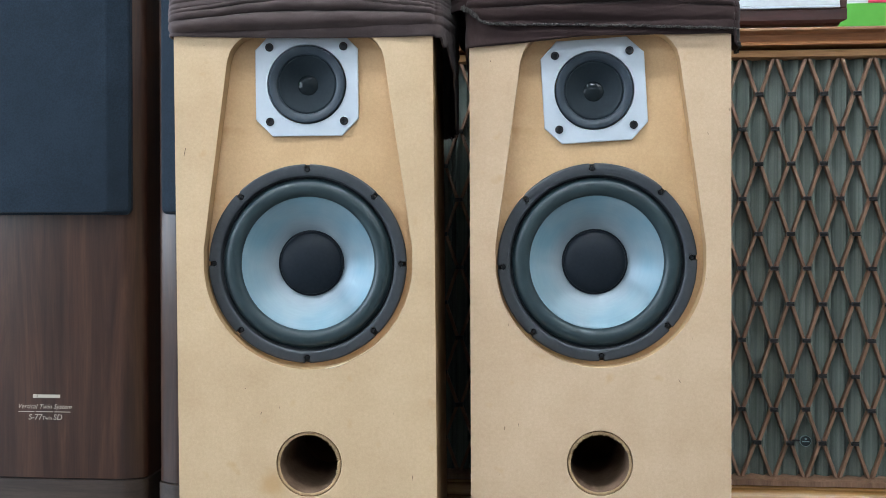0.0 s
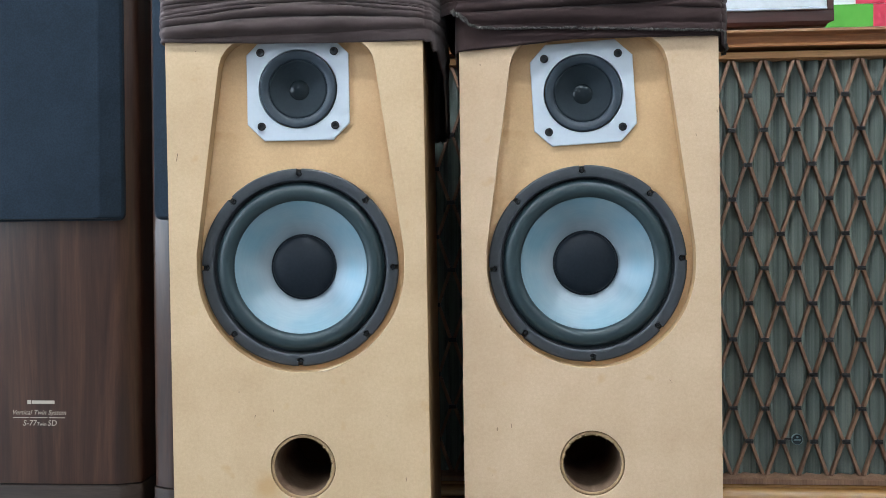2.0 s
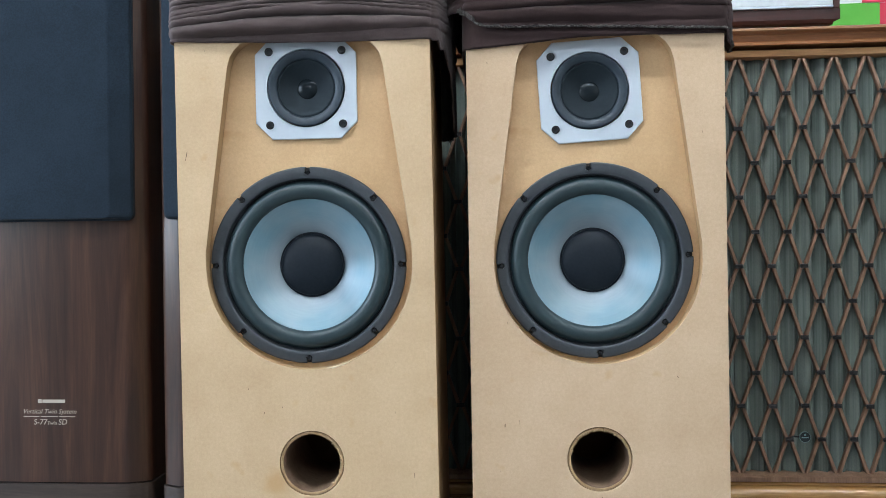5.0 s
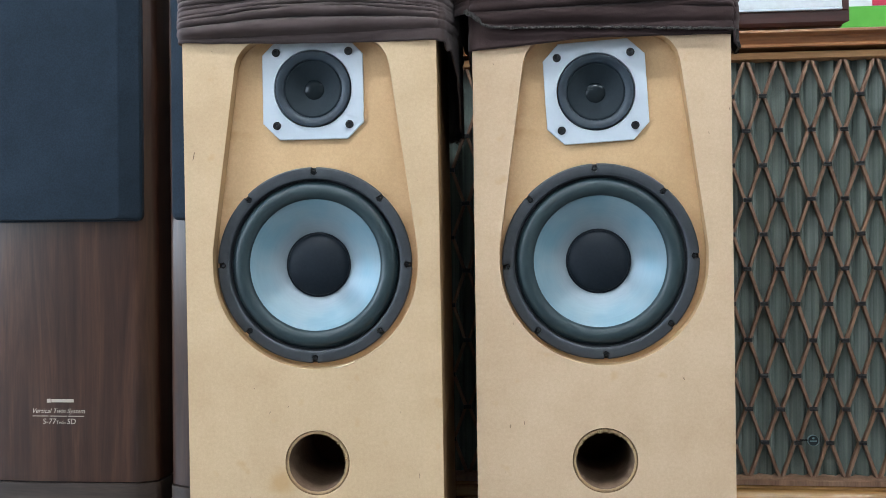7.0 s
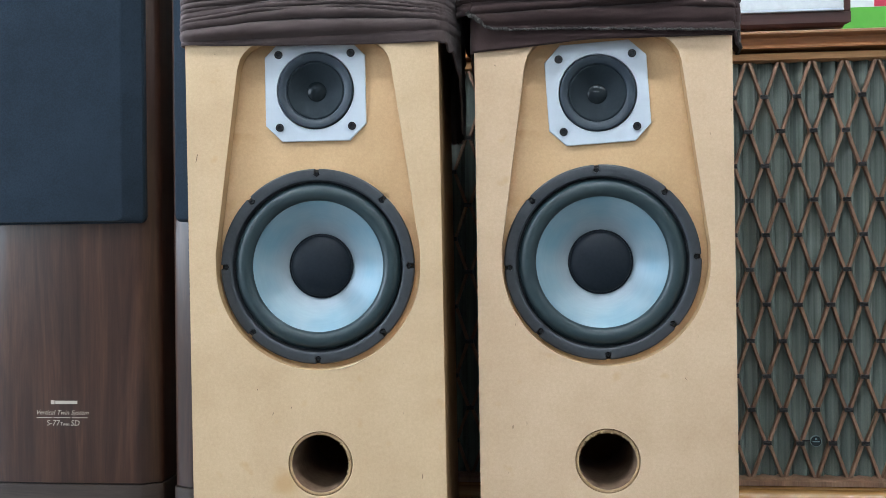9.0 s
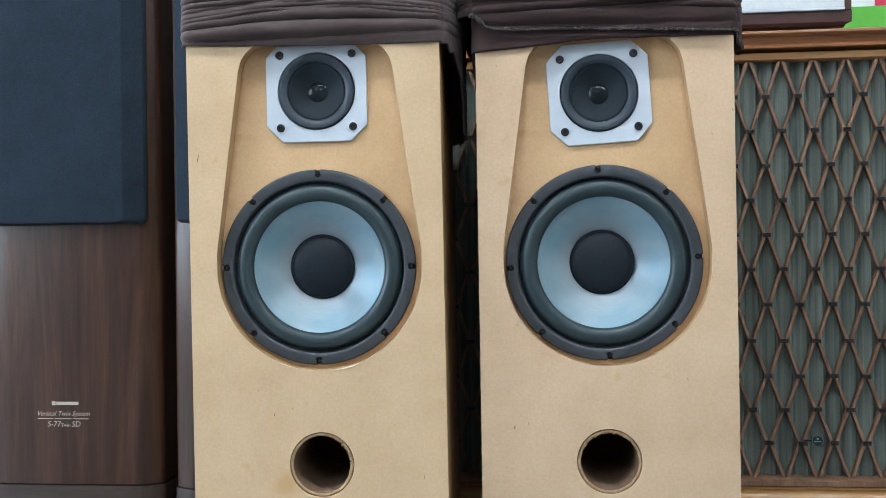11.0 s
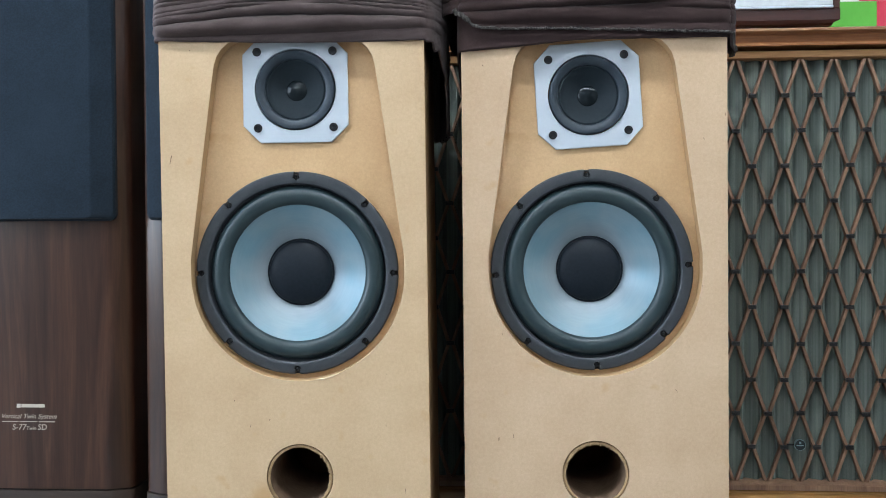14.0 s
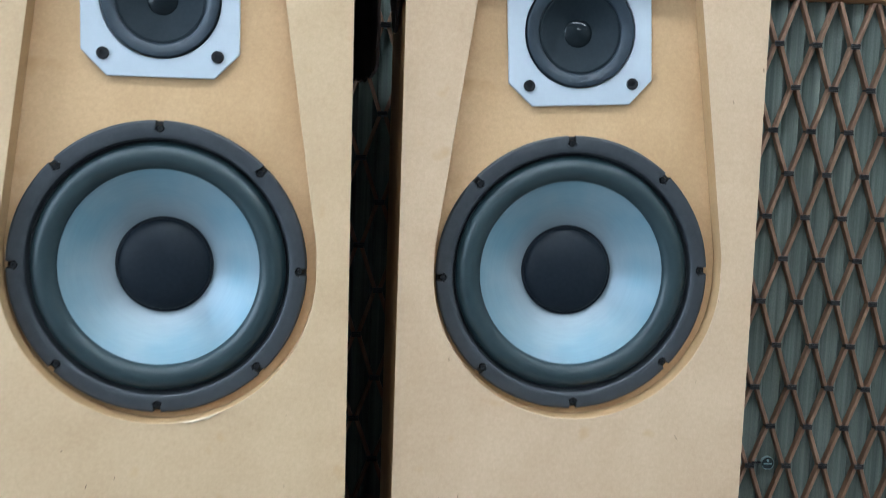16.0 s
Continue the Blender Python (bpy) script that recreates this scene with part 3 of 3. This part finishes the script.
def drape(name, m, mat, low, folds, label, loose=0.006, nu=420, nv=60, thick=0.0018):
    """low(u): height of the lower edge; folds(u, z): how far the cloth stands out there."""
    bm = bmesh.new()
    rows = []
    for i in range(nv + 1):
        row = []
        for k in range(nu):
            u = 4 * k / nu
            z0 = low(u)
            z = z0 + (TALL + 0.006 - z0) * i / nv
            p = perimeter(u, loose + folds(u, z))
            row.append(bm.verts.new((p.x, p.y, z)))
        rows.append(row)
    for s in (0.93, 0.6, 0.3):
        row = []
        for k in range(nu):
            p = perimeter(4 * k / nu, loose)
            row.append(bm.verts.new((p.x * s, DEEP / 2 + (p.y - DEEP / 2) * s, TALL + 0.010 + 0.003 * noise.noise(Vector((p.x * 30, p.y * 30, s))))))
        rows.append(row)
    for a, b in zip(rows, rows[1:]):
        for k in range(nu):
            j = (k + 1) % nu
            bm.faces.new((a[k], a[j], b[j], b[k]))
    c = bm.verts.new((0, DEEP / 2, TALL + 0.010))
    for k in range(nu):
        bm.faces.new((rows[-1][k], rows[-1][(k + 1) % nu], c))
    bmesh.ops.recalc_face_normals(bm, faces=bm.faces)
    ob = new(name, mesh_of(name, bm, mat))
    ob.data.shade_smooth()
    ob.matrix_basis = m
    sol = ob.modifiers.new("thickness", "SOLIDIFY")
    sol.thickness, sol.offset = thick, 1
    return tagged(ob, label, "cloth cover")


def crease(z, at, width, deep):
    """One fold: a soft bulge above a sharper valley."""
    d = (z - at) / width
    return deep * (math.exp(-d * d) - 0.8 * math.exp(-((d + 1.0) / 0.35) ** 2))


def bunched(u, z, lines, spread=(0.0, 0.0), rise=9.0):
    """Folds round the cover. Each line: height, slope and arch along the front, width, depth, and the stretch of the front where it shows."""
    x = min(max(u, 0.0), 1.0) if u < 2.5 else 0.0
    if 1 < u < 2:
        x = 1.0
    arch = max(0.0, math.sin(math.pi * x))
    f = 0.0
    for at, slope, bow, width, deep, start, end in lines:
        here = min(1.0, max(0.0, (x - start) / 0.12 + 0.3)) * min(1.0, max(0.0, (end - x) / 0.12 + 0.3))
        wob = 0.0016 * noise.noise(Vector((u * 4, at * 300, 0))) + 0.0007 * noise.noise(Vector((u * 15, at * 500, 0)))
        f += here * crease(z, at + slope * (x - 0.5) + bow * arch + wob, width * (0.65 + 0.5 * arch), 1.5 * deep * (0.75 + 0.6 * noise.noise(Vector((u * 3, at * 170, 2)))))
    f *= 0.5 + 0.5 * math.sqrt(arch)
    if 1 < u < 2:
        f += spread[0] * min(1.0, rise * (u - 1)) * min(1.0, 4 * (2 - u))
    elif u > 3:
        f += spread[1] * min(1.0, 4 * (u - 3)) * min(1.0, 9 * (4 - u))
    return f + 0.0012 * noise.noise(Vector((u * 7, z * 60, 5))) + 0.0005 * noise.noise(Vector((u * 30, z * 200, 1)))


def low_left(u):
    if u <= 1.0:
        return 0.6930 - 0.0050 * u - 0.002 * math.sin(math.pi * u) + 0.0006 * noise.noise(Vector((u * 12, 0, 0)))
    if u < 2.0:
        f = u - 1
        return 0.688 - 0.097 * min(1.0, f * 2.6) ** 2.2 + 0.010 * noise.noise(Vector((u * 16, 4, 0)))
    if u < 3.0:
        return 0.591 + 0.1020 * (u - 2)
    return 0.6930


def low_right(u):
    if u <= 1.0:
        return 0.6795 + 0.0125 * min(1.0, u / 0.45) ** 1.2 + 0.0005 * noise.noise(Vector((u * 12, 7, 0)))
    if u < 3.0:
        return 0.692
    return 0.692 - 0.0125 * (u - 3) - 0.05 * math.sin(math.pi * (u - 3)) ** 1.5


def folds_left(u, z):
    tuck = 0.0055 * min(1.0, max(0.0, (0.7035 - z) / 0.014)) ** 1.3 * (max(0.0, math.sin(math.pi * u)) ** 0.4 if u < 1 else 0.0)
    return -tuck + bunched(u, z, [(0.7060, 0.005, 0.004, 0.0095, 0.0075, 0, 1), (0.7170, 0.004, 0.012, 0.0075, 0.0070, 0, 1), (0.7205, 0.001, 0.016, 0.0042, 0.0040, 0, 0.42), (0.7225, 0.001, 0.015, 0.0042, 0.0042, 0.55, 1),
                                  (0.7265, 0.002, 0.015, 0.0040, 0.0045, 0, 1), (0.7325, -0.001, 0.014, 0.0036, 0.0040, 0, 1), (0.7390, 0.0, 0.012, 0.0045, 0.0045, 0, 1), (0.7480, 0.0, 0.008, 0.005, 0.0045, 0, 1)], (0.019, 0.0), 4.0)


def folds_right(u, z):
    return 0.0014 * noise.noise(Vector((u * 4, z * 40, 8)))


_cover_left = drape("cloth_cover", LEFT, CLOTH_L, low_left, folds_left, "dark brown stretch cloth pushed up into folds on a loudspeaker", thick=0.0015)
_cover_right = drape("cloth_cover", RIGHT, CLOTH_R, low_right, folds_right, "dark brown cloth pulled over a loudspeaker top", loose=0.0035)


def rolled_edge(parent, low, out, radius=0.0013):
    """The rolled lower edge of a cover, sewn along its rim."""
    bm = bmesh.new()
    rings = []
    n = 360
    for k in range(n):
        u = 4 * k / n
        z = low(u)
        p = perimeter(u, out(u, z) + 0.0012)
        q = perimeter(u, out(u, z) - 0.0014)
        rings.append([bm.verts.new(c) for c in ((p.x, p.y, z + radius), (p.x, p.y, z - radius * 0.4), ((p.x + q.x) / 2, (p.y + q.y) / 2, z - radius), (q.x, q.y, z - radius * 0.3), (q.x, q.y, z + radius))])
    for k in range(n):
        a, b = rings[k], rings[(k + 1) % n]
        for i in range(5):
            j = (i + 1) % 5
            bm.faces.new((a[i], a[j], b[j], b[i]))
    return part("rolled_edge", bm, parent.data.materials[0], parent, smooth=True)


def hem(u):
    x = u if u <= 1 else (1 if u < 2 else 0)
    z = 0.7035 - 0.006 * x + 0.002 * math.sin(x * 5)
    if u <= 1:
        z += 0.020 * math.exp(-((u) / 0.07) ** 2) - 0.002 * math.exp(-((u - 0.98) / 0.03) ** 2)
    elif u < 2:
        z -= 0.024 * math.exp(-((u - 1.10) / 0.13) ** 2)
    elif u > 3:
        z += 0.024
    return z + 0.0022 * noise.noise(Vector((u * 19, 1, 0))) + 0.0012 * noise.noise(Vector((u * 80, 2, 0)))


_upper = drape("cloth_wrap", RIGHT, CLOTH_R, hem,
      lambda u, z: bunched(u, z, [(0.7190, -0.006, 0.004, 0.012, 0.0045, 0, 1), (0.7300, -0.004, 0.006, 0.0050, 0.0045, 0.78, 1), (0.7370, 0.010, 0.003, 0.0070, 0.0050, 0, 1), (0.7440, -0.006, 0.0, 0.005, 0.0045, 0, 1), (0.7510, 0.002, 0.0, 0.005, 0.004, 0, 1)], (0.008, 0.016)) - 0.002,
      "dark brown cloth wrap with a frayed hem", loose=0.0085, thick=0.0016)


def hem_edge(parent):
    bm = bmesh.new()
    rng = random.Random(5)
    prev = None
    n = 300
    for k in range(n + 1):
        u = 1.16 * k / n - 0.03
        uu = u % 4
        z = hem(uu)
        p = perimeter(uu, 0.0102 + 0.0012 * rng.random())
        w = 0.0018 + 0.0026 * rng.random() * (0.5 + abs(noise.noise(Vector((u * 30, 6, 0))))) + (0.0035 if u < 0.07 else 0)
        q = perimeter(uu, 0.0118 + 0.002 * rng.random())
        ring = [bm.verts.new((p.x, p.y, z + w)), bm.verts.new((q.x, q.y, z + w * 0.4)), bm.verts.new((q.x, q.y, z - 0.0012 * rng.random())), bm.verts.new((p.x, p.y, z - 0.0004))]
        if prev:
            for i in range(4):
                j = (i + 1) % 4
                bm.faces.new((prev[i], prev[j], ring[j], ring[i]))
        prev = ring
    return part("frayed_edge", bm, HEM, parent, "pale frayed cloth edge")


hem_edge(_upper)
rolled_edge(_cover_left, low_left, lambda u, z: 0.006 + folds_left(u, z))
rolled_edge(_cover_right, low_right, lambda u, z: 0.0035 + folds_right(u, z))


# ---- wide vintage loudspeaker with a lattice front ----
PITCH, ROW, TOP = 0.0537, 0.0592, 0.7368
LX0, LX1, LY = -0.150, 0.7325, 1.664


def platform():
    t = thing("platform", pose(0, 0, 0), "low pale grey display platform on the floor", "platform")
    part("deck", box(-0.20, 0.86, 1.622, 2.10, -0.030, -0.018, 0.002), GREYTOP, t)
    part("skirt", box(-0.19, 0.85, 1.630, 2.09, FLOOR, -0.030), PLASTER, t)


platform()


def knot_z(k):
    """Height of the k-th row of knots; the lower rows sag a little."""
    return TOP - ROW * k - 0.0052 * math.exp(-((k - 8.9) / 1.5) ** 2)


def clip_band():
    """A metal band round two slats, pressed in along its middle."""
    prof = [(-0.0036, -0.0006), (-0.0034, -0.0018), (-0.0016, -0.0021), (-0.0009, -0.0010), (0.0009, -0.0010), (0.0016, -0.0021), (0.0034, -0.0018), (0.0036, -0.0006), (0.0036, 0.0100), (-0.0036, 0.0100)]
    return extrude_profile([(y, z) for z, y in prof], -0.0064, 0.0064)


def lattice_speaker():
    t = thing("lattice_speaker", pose(0, 0, 0), "wide vintage teak loudspeaker with a wooden lattice over green cloth", "loudspeaker")
    x0, x1 = LX0 - 0.03, LX1 + 0.03
    part("body", box(x0 + 0.004, x1 - 0.004, LY + 0.03, 2.02, 0.016, 0.756), TEAK, t, "teak-veneered cabinet")
    part("side_rail", box(LX1, x1, LY - 0.008, LY + 0.03, 0.0155, 0.756, 0.003), TEAK, t)
    part("side_rail", box(x0, LX0, LY - 0.008, LY + 0.03, 0.0155, 0.756, 0.003), TEAK, t)
    crown = [(1.645, 0.786), (1.641, 0.784), (1.640, 0.7805), (1.642, 0.7780), (1.650, 0.7755), (1.6535, 0.7700), (1.654, 0.7640), (1.651, 0.7610), (1.648, 0.7595), (1.648, 0.7575), (1.652, 0.7565), (2.02, 0.7565), (2.02, 0.786)]
    part("cornice", extrude_profile(crown, x0 - 0.012, x1 + 0.012), TEAK, t, "moulded teak cornice", True)
    lip = [(LY + 0.028, 0.7510), (LY - 0.005, 0.7510), (LY - 0.007, 0.7495), (LY - 0.004, 0.7400), (LY + 0.004, 0.7375), (LY + 0.028, 0.7375)]
    part("frame_rail", extrude_profile(lip, LX0, LX1), OAK, t, "light wood lattice frame rail")
    low = [(LY + 0.028, 0.0270), (LY + 0.006, 0.0265), (LY - 0.008, 0.0240), (LY - 0.013, 0.0225), (LY - 0.013, 0.0140), (LY + 0.028, 0.0140)]
    # the lower rail's shade is put in by using the darker slat wood
    part("frame_rail", extrude_profile(low, LX0, LX1), SLATWOOD, t, "lattice frame rail, shaded by a darker wood colour")
    base = [(2.02, 0.0125), (LY - 0.010, 0.0125), (LY - 0.011, 0.0115), (LY - 0.011, 0.0092), (LY - 0.008, 0.0086), (LY - 0.008, 0.0076), (LY - 0.013, 0.0068)]
    base += [(LY - 0.013 - 0.013 * math.sin(a), 0.0068 - 0.0150 * (1 - math.cos(a))) for a in (0.35, 0.7, 1.05, 1.35, 1.57)]
    base += [(LY - 0.0255, -0.0095), (LY - 0.024, -0.0102), (LY - 0.0275, -0.0108), (LY - 0.0275, -0.0150), (2.02, -0.0150)]
    part("base_moulding", extrude_profile(base, x0 - 0.008, x1 + 0.008), AMBER, t, "polished amber wood base moulding", True)
    for fx in (x0 + 0.04, x1 - 0.04):
        for fy in (1.70, 1.98):
            part("foot", box(fx - 0.02, fx + 0.02, fy - 0.02, fy + 0.02, -0.018, -0.015), DEEP_BLACK, t)
    bm = bmesh.new()
    n = 860
    last = None
    for k in range(n + 1):
        x = LX0 + (LX1 - LX0) * k / n
        f = ((x - 0.517) / (PITCH / 2) + 0.25) % 1.0
        tri = 0.0120 * (f / 0.74 if f < 0.74 else (1 - f) / 0.26) ** 0.8 + 0.0012 * noise.noise(Vector((x * 60, 0, 0)))
        y = LY + 0.0226 - tri
        pair = (bm.verts.new((x, y, 0.026)), bm.verts.new((x, y + 0.001 * noise.noise(Vector((x * 40, 3, 0))), 0.742)))
        if last:
            bm.faces.new((last[0], pair[0], pair[1], last[1]))
        last = pair
    part("grille_cloth", bm, PLEAT, t, "grey-green pleated grille cloth", True)

    # zigzag slats, each between two neighbouring columns of knots
    half = PITCH / 2
    j0, j1 = math.ceil((LX0 - 0.517) / half), math.floor((LX1 - 0.517) / half)
    w, gap, dep = 0.0056, 0.0004, 0.0100
    for j in range(j0, j1):
        xa, xb = 0.517 + half * j, 0.517 + half * (j + 1)
        bm = bmesh.new()
        last = None
        for k in range(13):
            left = (k + j) % 2 == 1
            z = min(max(knot_z(k), 0.0255), 0.7385)
            cx = xa + gap + w / 2 if left else xb - gap - w / 2
            s = 0.0006 * noise.noise(Vector((j * 1.7, k * 2.3, 0)))
            ring = [bm.verts.new((cx + dx + s, LY + dy, z)) for dx, dy in ((-w / 2, 0.0008), (-w / 2 + 0.0008, 0), (w / 2 - 0.0008, 0), (w / 2, 0.0008), (w / 2, dep), (-w / 2, dep))]
            if last:
                for i in range(6):
                    q = (i + 1) % 6
                    bm.faces.new((last[i], last[q], ring[q], ring[i]))
            else:
                bm.faces.new(ring)
            last = ring
        bm.faces.new(last)
        part("slat", bm, SLATWOOD, t)
    clip = mesh_of("clip", clip_band(), CLIP)
    rng = random.Random(9)
    for k in range(1, 12):
        for j in range(j0, j1 + 1):
            if (k + j) % 2 == 1:
                part("clip", clip, None, t, m=pose(0.517 + half * j + rng.uniform(-0.0005, 0.0005), LY - 0.0005, knot_z(k) + rng.uniform(-0.0006, 0.0006), 0, rng.uniform(-2.5, 2.5), 0))
    b = part("badge", lathe([(0.0093, -0.003), (0.0093, 0.002), (0.0090, 0.0024), (0.0086, 0.002)], 40), BADGE_RIM, t, "round dark badge with a pale rim", True, pose(0.5425, LY - 0.002, 0.0890))
    part("face", lathe([(0.0086, 0.0014), (0, 0.0014)], 40), BADGE_FACE, b)
    part("mark", box(-0.0058, 0.0058, -0.0022, -0.0012, -0.0016, 0.0001), BADGE_RIM, b)
    part("mark", box(-0.0018, 0.0018, -0.0022, -0.0012, 0.0022, 0.0056, 0.0006, 1), BADGE_RIM, b)
    part("pin", box(-0.022, -0.0095, -0.001, 0.002, -0.0006, 0.0016), SCREW, b)
    return t


lattice_speaker()


# ---- silver-fronted set in a rosewood case, on the lattice loudspeaker ----
def cased_set():
    t = thing("audio_receiver", pose(0.4005, 1.71, 0.786), "silver-fronted audio set in a dark rosewood case", "receiver")
    h = 0.222
    foot = [(0.0, 0.045), (0.0, 0.026), (0.003, 0.021), (0.007, 0.0185), (0.26, 0.017), (0.26, 0.045)]
    bm = extrude_profile(foot, -h, h)
    for v in bm.verts:
        if v.co.z < 0.022:
            v.co.x *= 1 - 0.011 / h
    part("case_base", bm, ROSEWOOD, t)
    part("case_side", box(-h, -h + 0.012, 0.0, 0.26, 0.045, 0.16, 0.002), ROSEWOOD, t)
    part("case_side", box(h - 0.012, h, 0.0, 0.26, 0.045, 0.16, 0.002), ROSEWOOD, t)
    part("case_top", box(-h + 0.012, h - 0.012, 0.0, 0.26, 0.150, 0.16, 0.002), ROSEWOOD, t)
    part("faceplate", box(-h + 0.0125, h - 0.0125, -0.002, 0.25, 0.0500, 0.1495, 0.0015), SILVER, t, "silver metal faceplate")
    part("trim_strip", box(-h + 0.0125, h - 0.0125, -0.005, 0.02, 0.0455, 0.0497, 0.0012), PLATE, t, "bright metal trim strip")
    for x in (-0.19, 0.19):
        for y in (0.06, 0.23):
            part("foot", lathe([(0.012, 0), (0.012, 0.017), (0, 0.017)], 20), SCREW, t, m=pose(x, y, 0.0, -90))
    return t


cased_set()


# ---- colour-block poster on the wall ----
def poster():
    t = thing("poster", pose(0, 2.176, 0), "colour-block poster in green, red and white", "poster")
    part("sheet", box(0.55, 1.35, -0.001, 0.003, 0.62, 1.5), WHITE, t)
    part("green_block", box(0.60, 0.852, -0.003, -0.0012, 0.70, 0.946), GREEN, t, "green printed block")
    part("red_block", box(0.852, 1.33, -0.003, -0.0012, 0.70, 0.946), RED, t, "red printed block")
    part("red_block", box(0.815, 1.33, -0.003, -0.0012, 0.947, 1.45), RED, t, "red printed block")


poster()


# ---- walnut tower loudspeakers ----
TW, TD, TH = 0.325, 0.33, 1.02


def tower_outline(grow=0.0):
    x, y = TW / 2 + grow, -grow
    half = [(x - 0.037, y), (x - 0.031, y + 0.0012), (x - 0.0075, y + 0.0130), (x - 0.0025, y + 0.0170), (x - 0.0004, y + 0.0215), (x, y + 0.027), (x, TD)]
    bow = [(-(x - 0.037) + (2 * x - 0.074) * k / 12, y - 0.003 * math.sin(math.pi * k / 12)) for k in range(1, 12)]
    return half + [(-p, q) for p, q in reversed(half)] + bow


def tower(m, label):
    t = thing("tower_speaker", m, label, "loudspeaker", "walnut tower loudspeakers")
    part("body", prism(tower_outline(), 0.0240, TH), WALNUT, t, "walnut-veneered cabinet", True)
    part("plinth", prism(tower_outline(0.002), FLOOR, 0.0215), PLINTH, t, "dark plinth", True)
    part("shadow_gap", prism(tower_outline(-0.004), 0.0212, 0.0243), DEEP_BLACK, t)
    # cloth-covered grille frame with sloping sides and rounded lower corners
    bm = bmesh.new()
    gw, z0, z1 = 0.1475, 0.4725, 1.0
    rings = []
    for inset, y in ((0.0, -0.001), (0.0, -0.010), (0.003, -0.0135), (0.034, -0.0245), (0.037, -0.0250)):
        x, r, ring = gw - inset, 0.012, []
        zi = 0.0 if inset == 0 else min(inset, 0.004)
        for sx, sz in ((1, 1), (-1, 1), (-1, -1), (1, -1)):
            for k in range(6):
                a = math.pi / 2 * k / 5
                if sx * sz < 0:
                    a = math.pi / 2 - a
                cx, cz = x - r, ((z1 - zi) - r if sz > 0 else (z0 + zi) + r)
                ring.append(bm.verts.new((sx * (cx + r * math.cos(a)), y, cz + sz * r * math.sin(a))))
        rings.append(ring)
    for p, q in zip(rings, rings[1:]):
        for i in range(len(p)):
            j = (i + 1) % len(p)
            bm.faces.new((p[i], p[j], q[j], q[i]))
    bm.faces.new(rings[-1])
    bm.faces.new(rings[0][::-1])
    part("grille", bm, GRILLE, t, "black cloth grille")
    part("logo", box(-0.029, -0.0225, -0.0042, -0.0036, 0.1605, 0.167), GOLD, t, "pale gold printed mark")
    part("logo", box(-0.0210, 0.019, -0.0042, -0.0036, 0.161, 0.1665), GOLD, t, "pale gold printed bar")
    for x0, x1 in ((-0.055, -0.027), (-0.024, 0.006), (0.009, 0.037)):
        part("print_line", box(x0, x1, -0.0042, -0.0036, 0.1365, 0.1377), GOLD, t)
    for body, size, shear, x, z in (("Vertical Twin System", 0.0112, 0.35, -0.009, 0.1425), ("S-77", 0.0135, 0.15, -0.0255, 0.1235), ("Twin", 0.0085, 0.15, -0.0045, 0.1235), ("SD", 0.0135, 0.15, 0.0145, 0.1235)):
        me = text_mesh(body, size, shear)
        me.materials.append(GOLD)
        part("lettering", me, None, t, "pale gold lettering", m=pose(x, -0.0040, z, 90, 0, 0))
    return t


tower(pose(-0.740, 1.565, 0), "walnut tower loudspeaker with a black cloth grille")
tower(pose(-0.3835, 1.543, 0), "walnut tower loudspeaker mostly behind a bare-board loudspeaker")
